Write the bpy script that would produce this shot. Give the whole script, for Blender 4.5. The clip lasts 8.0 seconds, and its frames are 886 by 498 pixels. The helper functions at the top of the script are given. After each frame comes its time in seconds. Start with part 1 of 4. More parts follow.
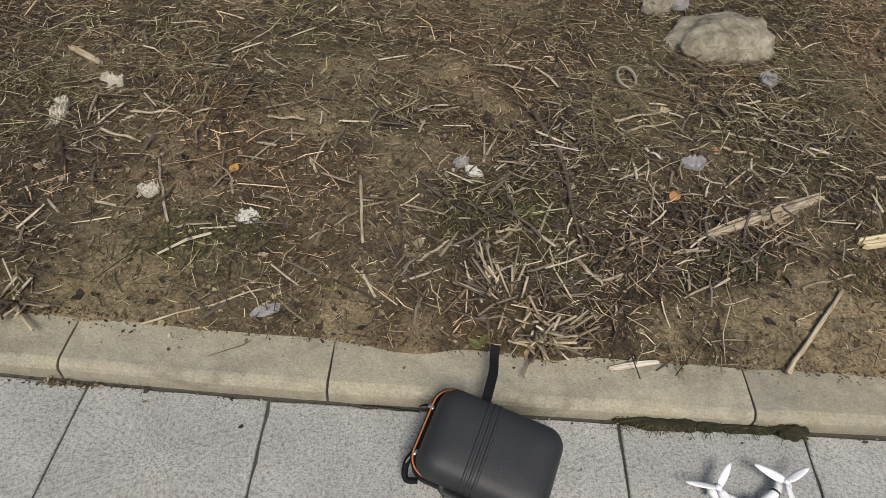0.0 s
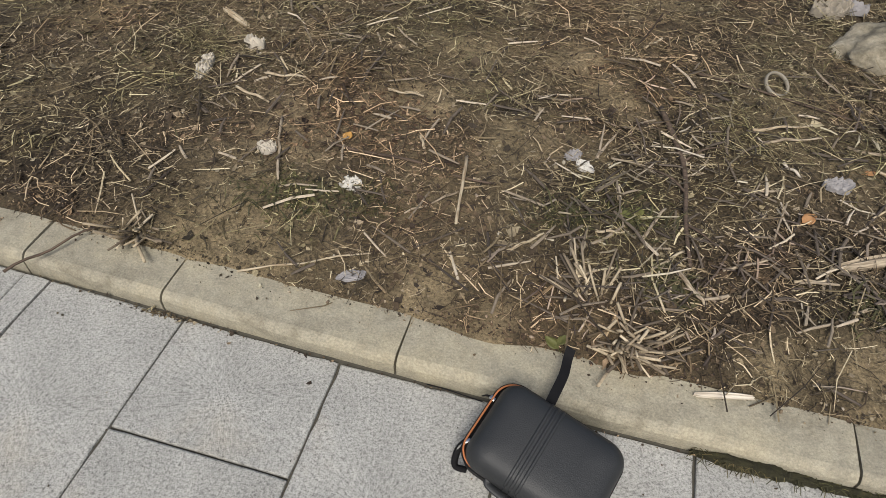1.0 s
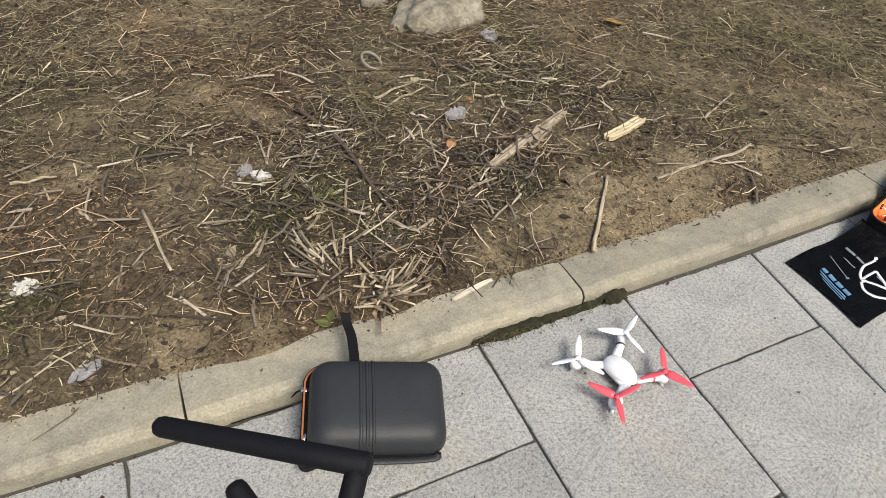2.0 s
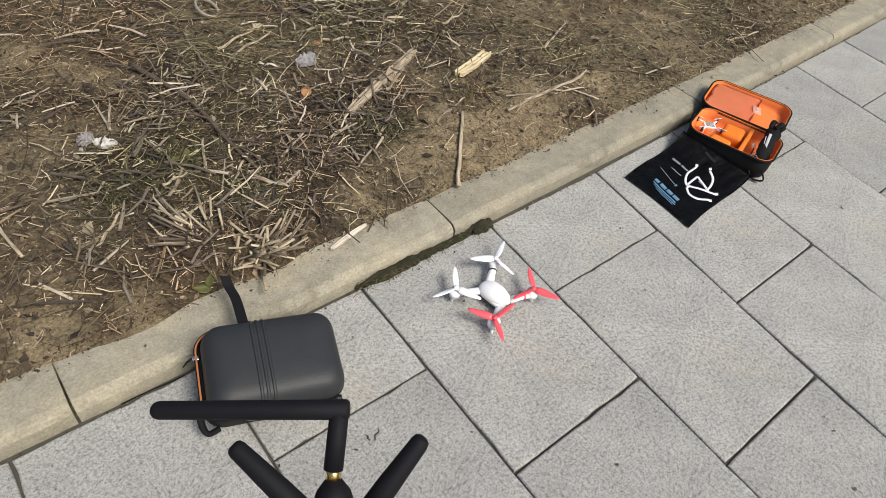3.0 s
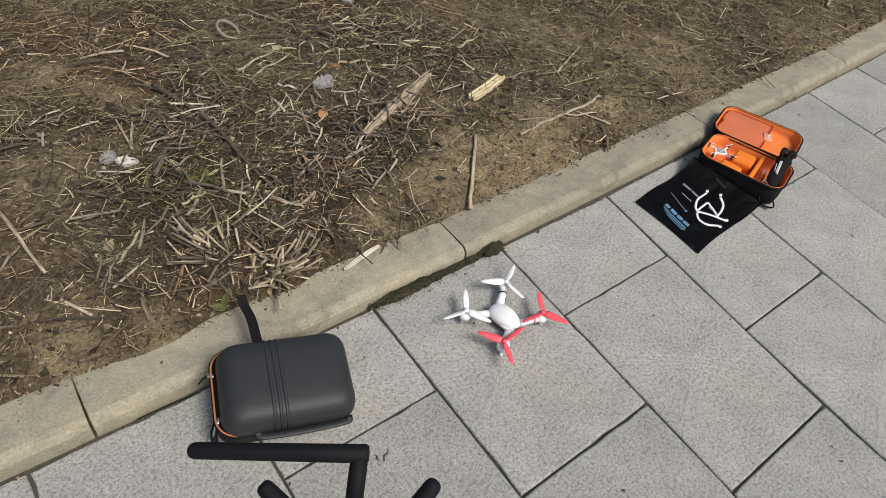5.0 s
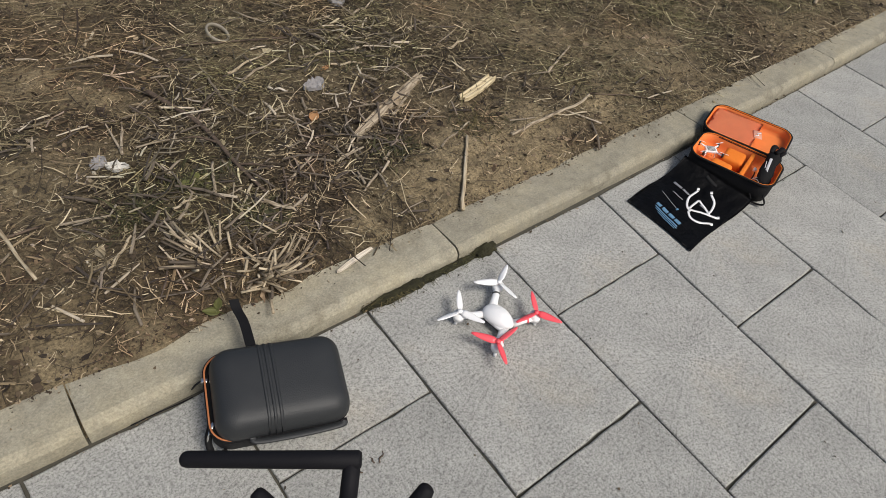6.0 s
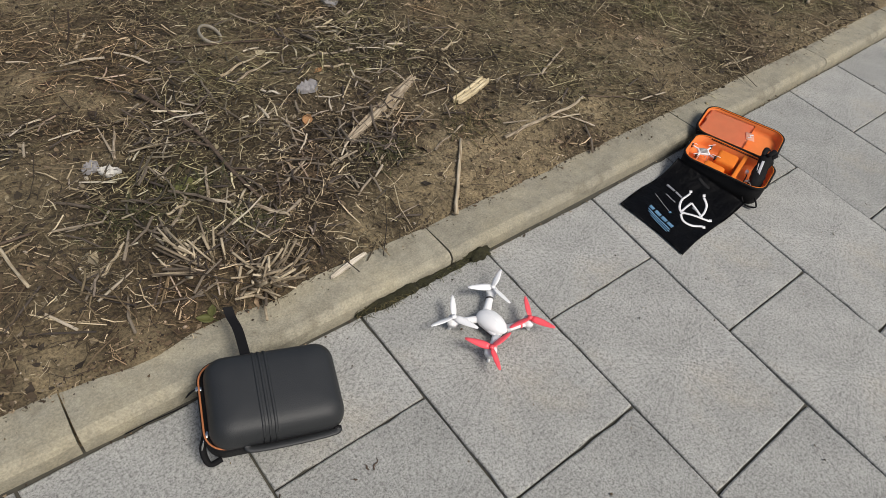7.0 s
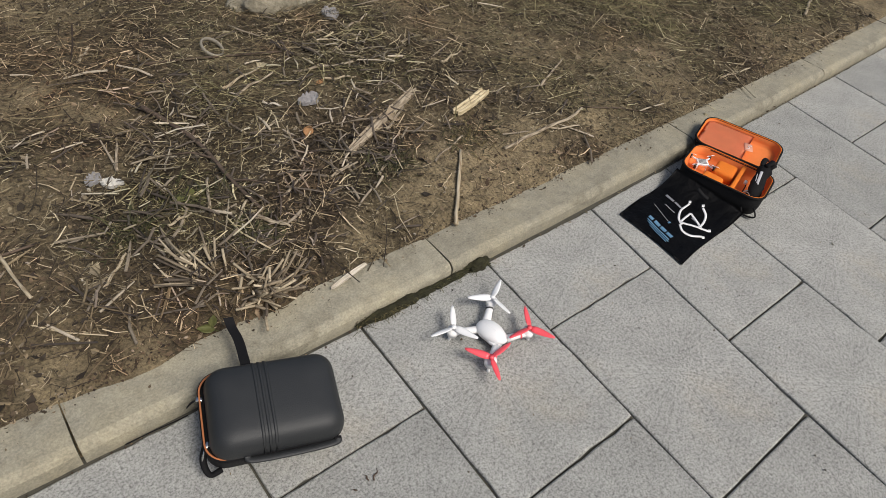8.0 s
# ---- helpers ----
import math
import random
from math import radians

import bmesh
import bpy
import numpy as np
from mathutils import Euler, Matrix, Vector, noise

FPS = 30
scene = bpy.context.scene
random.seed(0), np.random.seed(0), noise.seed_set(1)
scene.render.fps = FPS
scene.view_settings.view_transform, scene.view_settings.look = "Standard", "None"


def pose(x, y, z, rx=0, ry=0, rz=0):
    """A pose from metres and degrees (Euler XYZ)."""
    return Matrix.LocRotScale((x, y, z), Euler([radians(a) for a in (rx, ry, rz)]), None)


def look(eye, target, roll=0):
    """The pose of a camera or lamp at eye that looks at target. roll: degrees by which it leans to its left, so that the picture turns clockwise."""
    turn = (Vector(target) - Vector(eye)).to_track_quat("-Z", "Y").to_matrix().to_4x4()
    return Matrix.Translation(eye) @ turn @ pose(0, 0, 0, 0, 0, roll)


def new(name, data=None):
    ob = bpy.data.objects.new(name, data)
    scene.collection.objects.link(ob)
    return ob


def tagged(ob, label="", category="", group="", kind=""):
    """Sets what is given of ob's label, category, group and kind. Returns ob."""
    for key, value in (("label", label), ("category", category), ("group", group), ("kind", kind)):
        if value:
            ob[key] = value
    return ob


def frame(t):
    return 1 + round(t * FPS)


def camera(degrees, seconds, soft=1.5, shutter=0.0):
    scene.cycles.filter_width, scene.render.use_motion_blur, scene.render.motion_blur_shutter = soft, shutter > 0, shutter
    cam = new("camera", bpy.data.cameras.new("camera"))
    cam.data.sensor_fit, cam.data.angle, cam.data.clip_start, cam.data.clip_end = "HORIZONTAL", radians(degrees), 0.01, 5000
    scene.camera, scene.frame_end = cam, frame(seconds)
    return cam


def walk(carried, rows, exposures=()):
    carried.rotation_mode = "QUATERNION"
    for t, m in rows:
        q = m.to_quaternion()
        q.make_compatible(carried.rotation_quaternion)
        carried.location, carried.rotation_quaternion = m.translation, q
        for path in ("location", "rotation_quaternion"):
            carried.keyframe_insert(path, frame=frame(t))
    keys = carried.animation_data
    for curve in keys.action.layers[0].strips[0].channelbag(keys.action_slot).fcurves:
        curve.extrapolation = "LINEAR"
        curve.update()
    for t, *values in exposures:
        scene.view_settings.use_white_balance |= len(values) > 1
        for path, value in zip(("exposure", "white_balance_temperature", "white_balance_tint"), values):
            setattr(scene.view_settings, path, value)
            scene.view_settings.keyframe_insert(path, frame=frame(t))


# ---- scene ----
cam = camera(69.0, 8.0, soft=0.85)
PATH = [
    (0, (-0.8873, -0.4419, 1.2979), (-0.8281, 0.6908, 0.0800), 6.44),
    (0.5, (-0.8363, -0.4294, 1.2805), (-1.1106, 0.6198, 0.0800), 2.54),
    (1, (-0.7914, -0.4158, 1.2676), (-1.0459, 0.6001, 0.0800), 1.86),
    (1.5, (-0.7623, -0.3955, 1.2966), (-0.7267, 0.7084, 0.0800), 2.91),
    (2, (-0.9682, -0.5687, 1.1842), (-0.3907, 0.5298, 0.0800), 4.36),
    (2.2, (-0.9846, -0.5796, 1.2033), (-0.3185, 0.3736, 0.0800), 6.33),
    (3.3, (-1.0181, -0.5748, 1.2345), (-0.2092, 0.2123, 0.0800), 9.91),
    (3.5, (-1.0180, -0.5764, 1.2401), (-0.2177, 0.2169, 0.0800), 9.80),
    (4, (-1.0196, -0.5776, 1.2502), (-0.2113, 0.2266, 0.0800), 9.92),
    (4.5, (-1.0213, -0.5746, 1.2511), (-0.2239, 0.2660, 0.0800), 9.01),
    (5, (-1.0192, -0.5742, 1.2635), (-0.1882, 0.2913, 0.0800), 9.66),
    (6.5, (-1.0149, -0.5743, 1.2683), (-0.1610, 0.2816, 0.0800), 9.43),
    (7, (-1.0074, -0.5595, 1.2898), (-0.1431, 0.2912, 0.0800), 9.97),
    (7.5, (-1.0083, -0.5633, 1.2930), (-0.1281, 0.3122, 0.0800), 9.71),
    (8, (-1.0085, -0.5658, 1.2959), (-0.1182, 0.3224, 0.0800), 9.61),
]
walk(cam, [(t, look(eye, target, roll)) for t, eye, target, roll in PATH],
     exposures=[(0, 0.15), (0.5, 0.30), (1.0, 0.33), (1.5, 0.31), (2.0, 0.53), (3.5, 0.36), (4.5, 0.26), (5.0, 0.20), (6.5, 0.11), (8.0, 0.08)])


# ---- light ----
world = bpy.data.worlds.new("overcast_sky")
scene.world = world
world.use_nodes = True
sky = world.node_tree.nodes.new("ShaderNodeTexSky")
sky.sky_type, sky.sun_disc = "NISHITA", False
sky.sun_elevation, sky.sun_rotation = radians(48), radians(170)
sky.dust_density, sky.ozone_density = 4.0, 1.0
background = world.node_tree.nodes["Background"]
background.inputs["Strength"].default_value = 0.085
world.node_tree.links.new(sky.outputs[0], background.inputs["Color"])
sun_data = bpy.data.lights.new("sun", "SUN")
sun_data.energy, sun_data.angle, sun_data.color = 2.5, radians(22), (1.0, 0.955, 0.885)
sun = new("sun", sun_data)
sun.matrix_world = look((0.3, -3, 4), (0, 0, 0))


# ---- helpers of the scene ----
def part(name, bm, mat, parent, label="", smooth=True):
    """One mesh object under a thing or a part."""
    me = bpy.data.meshes.new(name)
    bm.normal_update()
    bm.to_mesh(me)
    bm.free()
    if smooth:
        for p in me.polygons:
            p.use_smooth = True
    me.materials.append(mat)
    ob = new(name, me)
    if parent is not None:
        ob.parent = parent
    if label:
        tagged(ob, label)
    return ob


def thing(name, m, label, category, group="", kind=""):
    ob = new(name)
    ob.matrix_world = m
    ob.empty_display_size = 0.02
    return tagged(ob, label, category, group, kind)


def solid(name, bm, mat, m, label, category, group="", kind="", smooth=True):
    ob = part(name, bm, mat, None, smooth=smooth)
    ob.matrix_world = m
    return tagged(ob, label, category, group, kind)


def nodes(name):
    mat = bpy.data.materials.new(name)
    mat.use_nodes = True
    t = mat.node_tree
    return mat, t, t.nodes["Principled BSDF"]


def mixed(t, fac, a, b, kind="MIX"):
    n = t.nodes.new("ShaderNodeMix")
    n.data_type, n.blend_type = "RGBA", kind
    for sock, v in ((n.inputs[0], fac), (n.inputs[6], a), (n.inputs[7], b)):
        if hasattr(v, "links"):
            t.links.new(v, sock)
        elif isinstance(v, (int, float)):
            sock.default_value = v
        else:
            sock.default_value = (*v, 1)
    return n.outputs[2]


def noisy(t, scale, detail=4, rough=0.6, coords="Object", kind="NOISE"):
    c = t.nodes.new("ShaderNodeTexCoord")
    n = t.nodes.new("ShaderNodeTexNoise" if kind == "NOISE" else "ShaderNodeTexVoronoi")
    n.inputs["Scale"].default_value = scale
    if kind == "NOISE":
        n.inputs["Detail"].default_value, n.inputs["Roughness"].default_value = detail, rough
    t.links.new(c.outputs[coords], n.inputs["Vector"])
    return n.outputs["Fac"] if kind == "NOISE" else n.outputs["Distance"]


def ramp(t, fac, stops):
    n = t.nodes.new("ShaderNodeValToRGB")
    while len(n.color_ramp.elements) < len(stops):
        n.color_ramp.elements.new(0.5)
    for e, (at, c) in zip(n.color_ramp.elements, stops):
        e.position, e.color = at, (c, c, c, 1) if isinstance(c, (int, float)) else (*c, 1)
    t.links.new(fac, n.inputs[0])
    return n.outputs[0]


def bumped(t, bsdf, height, distance, strength=1.0):
    n = t.nodes.new("ShaderNodeBump")
    n.inputs["Distance"].default_value, n.inputs["Strength"].default_value = distance, strength
    t.links.new(height, n.inputs["Height"])
    t.links.new(n.outputs[0], bsdf.inputs["Normal"])


def plain(name, color, rough=0.5, metal=0.0, grain=300, depth=0.0003, vary=0.15, spec=0.5):
    """A paint or plastic with fine grain and slight wear."""
    mat, t, b = nodes(name)
    n = noisy(t, grain, 3)
    w = noisy(t, 23, 4)
    lo = [c * (1 - vary) for c in color]
    hi = [min(1, c * (1 + vary)) for c in color]
    t.links.new(mixed(t, w, lo, hi), b.inputs["Base Color"])
    b.inputs["Roughness"].default_value, b.inputs["Metallic"].default_value = rough, metal
    b.inputs["Specular IOR Level"].default_value = spec
    if depth:
        bumped(t, b, n, depth)
    return mat


# ---- materials ----
def slab_material():
    """Washed-finish concrete paving: pale grey with dark and light aggregate."""
    mat, t, b = nodes("paving_concrete")
    info = t.nodes.new("ShaderNodeObjectInfo")
    base = mixed(t, info.outputs["Random"], (0.325, 0.325, 0.304), (0.392, 0.390, 0.364))
    base = mixed(t, 1.0, base, ramp(t, noisy(t, 7, 7, 0.65), [(0.3, 0.80), (0.7, 1.12)]), "MULTIPLY")
    base = mixed(t, 0.75, base, ramp(t, noisy(t, 230, 3, 0.75), [(0.34, 0.30), (0.47, 0.95), (0.62, 1.25), (0.75, 1.5)]), "MULTIPLY")
    base = mixed(t, 0.9, base, ramp(t, noisy(t, 120, 3, 0.6), [(0.34, 0.62), (0.48, 1.0), (0.66, 1.16)]), "MULTIPLY")
    rust = ramp(t, noisy(t, 3.1, 5, 0.6), [(0.55, (1, 1, 1)), (0.78, (1.0, 0.90, 0.76))])
    base = mixed(t, 0.8, base, rust, "MULTIPLY")
    t.links.new(base, b.inputs["Base Color"])
    b.inputs["Roughness"].default_value = 0.9
    bumped(t, b, noisy(t, 240, 3, 0.75), 0.0022)
    return mat


def kerb_material():
    mat, t, b = nodes("kerb_concrete")
    info = t.nodes.new("ShaderNodeObjectInfo")
    base = mixed(t, info.outputs["Random"], (0.312, 0.292, 0.226), (0.365, 0.342, 0.264))
    stain = ramp(t, noisy(t, 6, 7, 0.65), [(0.30, (0.60, 0.57, 0.52)), (0.46, (0.95, 0.94, 0.93)), (0.72, (1.15, 1.10, 1.0))])
    base = mixed(t, 1.0, base, stain, "MULTIPLY")
    base = mixed(t, 0.8, base, ramp(t, noisy(t, 28, 6, 0.7), [(0.3, 0.75), (0.6, 1.08)]), "MULTIPLY")
    base = mixed(t, 0.7, base, ramp(t, noisy(t, 190, 4, 0.75), [(0.3, 0.55), (0.65, 1.2)]), "MULTIPLY")
    t.links.new(base, b.inputs["Base Color"])
    b.inputs["Roughness"].default_value = 0.92
    bumped(t, b, noisy(t, 130, 6, 0.75), 0.0025)
    return mat


def soil_material():
    mat, t, b = nodes("dry_soil")
    big = noisy(t, 1.3, 6, 0.6)
    bare = t.nodes.new("ShaderNodeAttribute")
    bare.attribute_name = "bare"
    # Dark humus tone under litter also paints in shaded gaps; bare patches are tan.
    humus_gaps = ramp(t, big, [(0.32, (0.029, 0.020, 0.011)), (0.5, (0.062, 0.045, 0.024)), (0.66, (0.110, 0.079, 0.042))])
    tan = ramp(t, big, [(0.32, (0.185, 0.143, 0.080)), (0.5, (0.265, 0.206, 0.117)), (0.66, (0.36, 0.282, 0.165))])
    base = mixed(t, bare.outputs["Fac"], humus_gaps, tan)
    mid = ramp(t, noisy(t, 16, 8, 0.75), [(0.34, 0.45), (0.5, 0.95), (0.66, 1.3)])
    base = mixed(t, 0.9, base, mid, "MULTIPLY")
    base = mixed(t, 0.9, base, ramp(t, noisy(t, 130, 5, 0.8), [(0.36, 0.30), (0.5, 0.95), (0.66, 1.5)]), "MULTIPLY")
    t.links.new(base, b.inputs["Base Color"])
    b.inputs["Roughness"].default_value = 0.97
    bumped(t, b, noisy(t, 85, 7, 0.8), 0.010)
    return mat


def island(name, stops, rough=0.8, grain=120, spread=0.4, tint=True):
    """Litter: each piece takes its own tone."""
    mat, t, b = nodes(name)
    g = t.nodes.new("ShaderNodeNewGeometry")
    base = ramp(t, g.outputs["Random Per Island"], stops)
    base = mixed(t, 0.7, base, ramp(t, noisy(t, grain, 4, 0.7), [(0.3, 1 - spread), (0.7, 1 + spread)]), "MULTIPLY")
    if tint:
        base = mixed(t, 1.0, base, ramp(t, noisy(t, 1.7, 3, 0.6), [(0.36, (0.92, 0.97, 0.80)), (0.5, (1.0, 1.0, 1.0)), (0.66, (1.10, 0.92, 0.84))]), "MULTIPLY")
    t.links.new(base, b.inputs["Base Color"])
    b.inputs["Roughness"].default_value = rough
    return mat


SLAB, KERB, SOIL = slab_material(), kerb_material(), soil_material()
STRAW = island("straw", [(0.0, (0.022, 0.016, 0.011)), (0.40, (0.068, 0.050, 0.028)), (0.66, (0.155, 0.120, 0.068)), (0.86, (0.36, 0.295, 0.182)), (1.0, (0.68, 0.585, 0.40))])
CRUMB = island("leaf_crumbs", [(0.0, (0.022, 0.016, 0.010)), (0.5, (0.065, 0.045, 0.026)), (0.8, (0.14, 0.105, 0.062)), (1.0, (0.30, 0.25, 0.17))])
GREEN = island("green_blades", [(0.0, (0.030, 0.029, 0.012)), (0.6, (0.062, 0.060, 0.022)), (1.0, (0.13, 0.112, 0.048))])
PEBBLE = island("pebbles", [(0.0, (0.16, 0.12, 0.08)), (0.6, (0.28, 0.23, 0.16)), (1.0, (0.5, 0.46, 0.38))])
MORTAR = plain("dark_joint", (0.07, 0.066, 0.052), 0.95, grain=160, depth=0.002, vary=0.4)

KERB_Y0, KERB_Z = 0.276, 0.048


def veer(x):
    """How far the kerb line leaves a straight one: it swings gently away at both ends."""
    return float(np.interp(x, (-3.0, -2.07, -1.3, -1.0, 0.35, 1.06, 2.13, 4.8), (0.045, 0.028, 0.002, 0.0, 0.0, 0.022, 0.048, 0.14)))


def lift(x, y):
    """Height of the bare soil; it meets the kerb's top in an uneven line and spills over it in places."""
    y -= veer(x)
    if y < 0.30:
        return -0.035
    spill = 0.028 * math.exp(-((x + 0.90) / 0.11) ** 2) + 0.02 * math.exp(-((x + 0.58) / 0.08) ** 2) + 0.012 * math.exp(-((x + 1.75) / 0.1) ** 2)
    s = y - (0.412 + 0.008 * noise.noise((x * 6, 0.3, 5.0)) + 0.006 * noise.noise((x * 19, 0.3, 2.0)) - spill)
    if s < 0:
        return KERB_Z + max(-0.05, s * 1.2)
    edge = min(1.0, s / 0.2)
    z = KERB_Z + 0.030 * edge + edge * 0.014 * noise.noise((x * 1.7, y * 1.7, 3.1))
    k = min(1.0, s / 0.03)
    z += k * (0.006 + 0.010 * noise.noise((x * 6, y * 6, 0.4)) * edge + 0.007 * noise.noise((x * 17, y * 17, 1.9)) + 0.005 * noise.noise((x * 45, y * 45, 7.7)))
    return z


BARE = [(-0.87, 1.10, 0.16), (-1.27, 1.15, 0.13), (-0.75, 1.36, 0.15), (-1.53, 0.47, 0.16), (-1.05, 0.46, 0.07), (-0.88, 0.44, 0.06),
        (0.05, 0.52, 0.16), (0.35, 0.47, 0.16), (0.75, 0.52, 0.14), (-0.95, 1.05, 0.12), (1.2, 0.75, 0.2), (0.95, 1.0, 0.15), (-0.28, 0.50, 0.10),
        (-0.10, 0.55, 0.13), (0.15, 0.62, 0.14), (0.45, 0.56, 0.15), (-0.62, 1.28, 0.13), (-0.70, 1.10, 0.10), (-0.80, 1.55, 0.14), (0.02, 0.46, 0.12), (0.28, 0.60, 0.12)]


def cover(x, y):
    """How thickly the litter lies, 0 to 1."""
    y -= veer(x)
    c = 0.62 + 0.55 * noise.noise((x * 2.1, y * 2.1, 9.0)) + 0.25 * noise.noise((x * 7, y * 7, 2.0))
    c += 0.22 * math.exp(-((x + 0.38) ** 2 + (y - 0.85) ** 2) / 0.16)
    for bx, by, r in BARE:
        c -= 0.72 * math.exp(-((x - bx) ** 2 + (y - by) ** 2) / (0.6 * r * r))
    if y < 0.46:
        c *= max(0.0, (y - 0.37) / 0.09)
    if x > 0.7:
        c *= 0.75
    return max(0.10 if y > 0.44 else 0.0, min(1.0, c))


# ---- ground, pavement, kerb ----
def ground():
    xs = np.concatenate([[-400, -120, -40, -14, -7, -4.5], np.arange(-2.6, 3.2, 0.0125), [4.2, 5, 7, 14, 40, 120, 400]])
    ys = np.concatenate([[-400, -120, -40, -12, -4, -1.5, 0.0, 0.295], np.arange(0.31, 0.52, 0.006), np.arange(0.52, 2.2, 0.0125), np.arange(2.2, 3.0, 0.03), [3.3, 3.8, 5, 8, 14, 40, 120, 400]])
    verts = [(x, y, lift(x, y) if abs(x) < 30 and y < 30 else (-0.035 if y < 0.3 else 0.07)) for y in ys for x in xs]
    w = len(xs)
    faces = [(j * w + i, j * w + i + 1, (j + 1) * w + i + 1, (j + 1) * w + i) for j in range(len(ys) - 1) for i in range(w - 1)]
    me = bpy.data.meshes.new("ground")
    me.from_pydata(verts, [], faces)
    for p in me.polygons:
        p.use_smooth = True
    worn = me.attributes.new("bare", "FLOAT", "POINT")
    worn.data.foreach_set("value", [max(0.0, min(1.0, 1.12 - 1.35 * cover(v[0], max(v[1], 0.47)))) if abs(v[0]) < 30 and abs(v[1]) < 30 else 0.4 for v in verts])
    me.materials.append(SOIL)
    tagged(new("ground", me), "dry brown soil bed littered with dead stalks", "ground", kind="structure")


ground()


def box(bm, sx, sy, sz, m=None, bevel=0.0, segments=2):
    r = bmesh.ops.create_cube(bm, size=1.0, matrix=(m or Matrix()) @ Matrix.Diagonal((sx, sy, sz, 1)))
    if bevel:
        edges = list({e for v in r["verts"] for e in v.link_edges})
        bmesh.ops.bevel(bm, geom=edges, offset=bevel, segments=segments, affect="EDGES", profile=0.5)
    return r


def tube(bm, pts, radii, sides=8, cap=True, flat=1.0):
    """A round or flattened sweep along points."""
    rings, up0 = [], Vector((0.13, 0.21, 1)).normalized()
    pts = [Vector(p) for p in pts]
    for i, p in enumerate(pts):
        d = (pts[min(i + 1, len(pts) - 1)] - pts[max(i - 1, 0)]).normalized()
        up = up0 if abs(d.dot(up0)) < 0.95 else Vector((1, 0.1, 0))
        a = d.cross(up).normalized()
        b = a.cross(d).normalized()
        r = radii[i] if isinstance(radii, (list, tuple)) else radii
        rings.append([bm.verts.new(p + r * (math.cos(q) * a + flat * math.sin(q) * b)) for q in [2 * math.pi * k / sides for k in range(sides)]])
    for u, v in zip(rings, rings[1:]):
        for k in range(sides):
            bm.faces.new((u[k], u[(k + 1) % sides], v[(k + 1) % sides], v[k]))
    if cap:
        bm.faces.new(rings[0][::-1])
        bm.faces.new(rings[-1])
    return rings


def bezier(pts, n=8):
    """A smooth line through the points."""
    pts = [Vector(p) for p in pts]
    q = [2 * pts[0] - pts[1]] + pts + [2 * pts[-1] - pts[-2]]
    out = []
    for i in range(1, len(q) - 2):
        for k in range(n):
            s = k / n
            a, b, c, d = q[i - 1], q[i], q[i + 1], q[i + 2]
            out.append(0.5 * ((2 * b) + (c - a) * s + (2 * a - 5 * b + 4 * c - d) * s * s + (3 * b - a - 3 * c + d) * s ** 3))
    return out + [pts[-1]]


# ---- paving slabs and kerb stones ----
LINES = (-3.24, -2.84, -2.44, -2.04, -1.965, -1.592, -1.194, -0.803, -0.412, 0.014, 0.470, 0.885, 1.335, 1.785, 2.235, 2.68, 3.13, 3.58)
SLANT = (0.05, 0.05, 0.05, 0.05, 0.05, 0.03, 0.0, 0.0, 0.02, 0.06, 0.14, 0.15, 0.15, 0.16, 0.16, 0.16, 0.16, 0.16)


def slab_mesh(corners, seed):
    """A slab between four corners, with slightly chipped, uneven arrises."""
    rng = random.Random(seed)
    mid = sum(corners, Vector((0, 0))) / 4
    out = []
    for k in range(4):
        p, q = corners[k], corners[(k + 1) % 4]
        along_edge = (q - p).normalized()
        inward = Vector((-along_edge.y, along_edge.x))
        n = max(3, int((q - p).length / 0.035))
        for i in range(n):
            f = i / n
            d = 0.0026 + 0.0011 * noise.noise((f * 9 + seed * 3.1, k * 7, seed)) + (rng.random() < 0.12) * rng.uniform(0.001, 0.004)
            o = p.lerp(q, f) + inward * d
            if i == 0:
                o = p + (mid - p).normalized() * 0.0052
            out.append(o - mid)
    bm = bmesh.new()
    rings = [[bm.verts.new((o.x * k, o.y * k, z)) for o in out] for k, z in ((1, -0.04), (1, -0.0025), (0.988, 0.0))]
    for p, q in zip(rings, rings[1:]):
        for k in range(len(out)):
            j = (k + 1) % len(out)
            bm.faces.new((p[k], p[j], q[j], q[k]))
    bm.faces.new(rings[-1])
    me = bpy.data.meshes.new("slab")
    bm.normal_update()
    bm.to_mesh(me)
    bm.free()
    me.materials.append(SLAB)
    return me, mid


def pavement():
    root = thing("pavement", pose(0, 0, 0), "pale grey concrete slabs laid in staggered rows", "pavement", kind="structure")
    rng = random.Random(4)

    def at(line, y):
        x = LINES[line] - SLANT[line] * 1.6 * math.tanh((0.272 - y) / 1.6)
        return Vector((x, y + (veer(x) if y > 0.2 else 0.0)))

    def lay(corners):
        me, mid = slab_mesh(corners, rng.randrange(1000))
        ob = new("slab", me)
        ob.parent = root
        ob.matrix_basis = pose(mid.x, mid.y, rng.uniform(-0.0015, 0.0015), rng.uniform(-0.15, 0.15), rng.uniform(-0.15, 0.15), rng.uniform(-0.1, 0.1))

    for c in range(len(LINES) - 1):
        y = 0.272
        for l in [0.277 if c % 2 else 0.577] + [0.552] * 7:
            lay([at(c, y - l), at(c + 1, y - l), at(c + 1, y), at(c, y)])
            y -= l
    bm = bmesh.new()
    box(bm, 6.9, 4.5, 0.02, pose(0.08, -1.95, -0.019))
    part("joint_bed", bm, MORTAR, root, "dark sandy joints between slabs", smooth=False)


pavement()


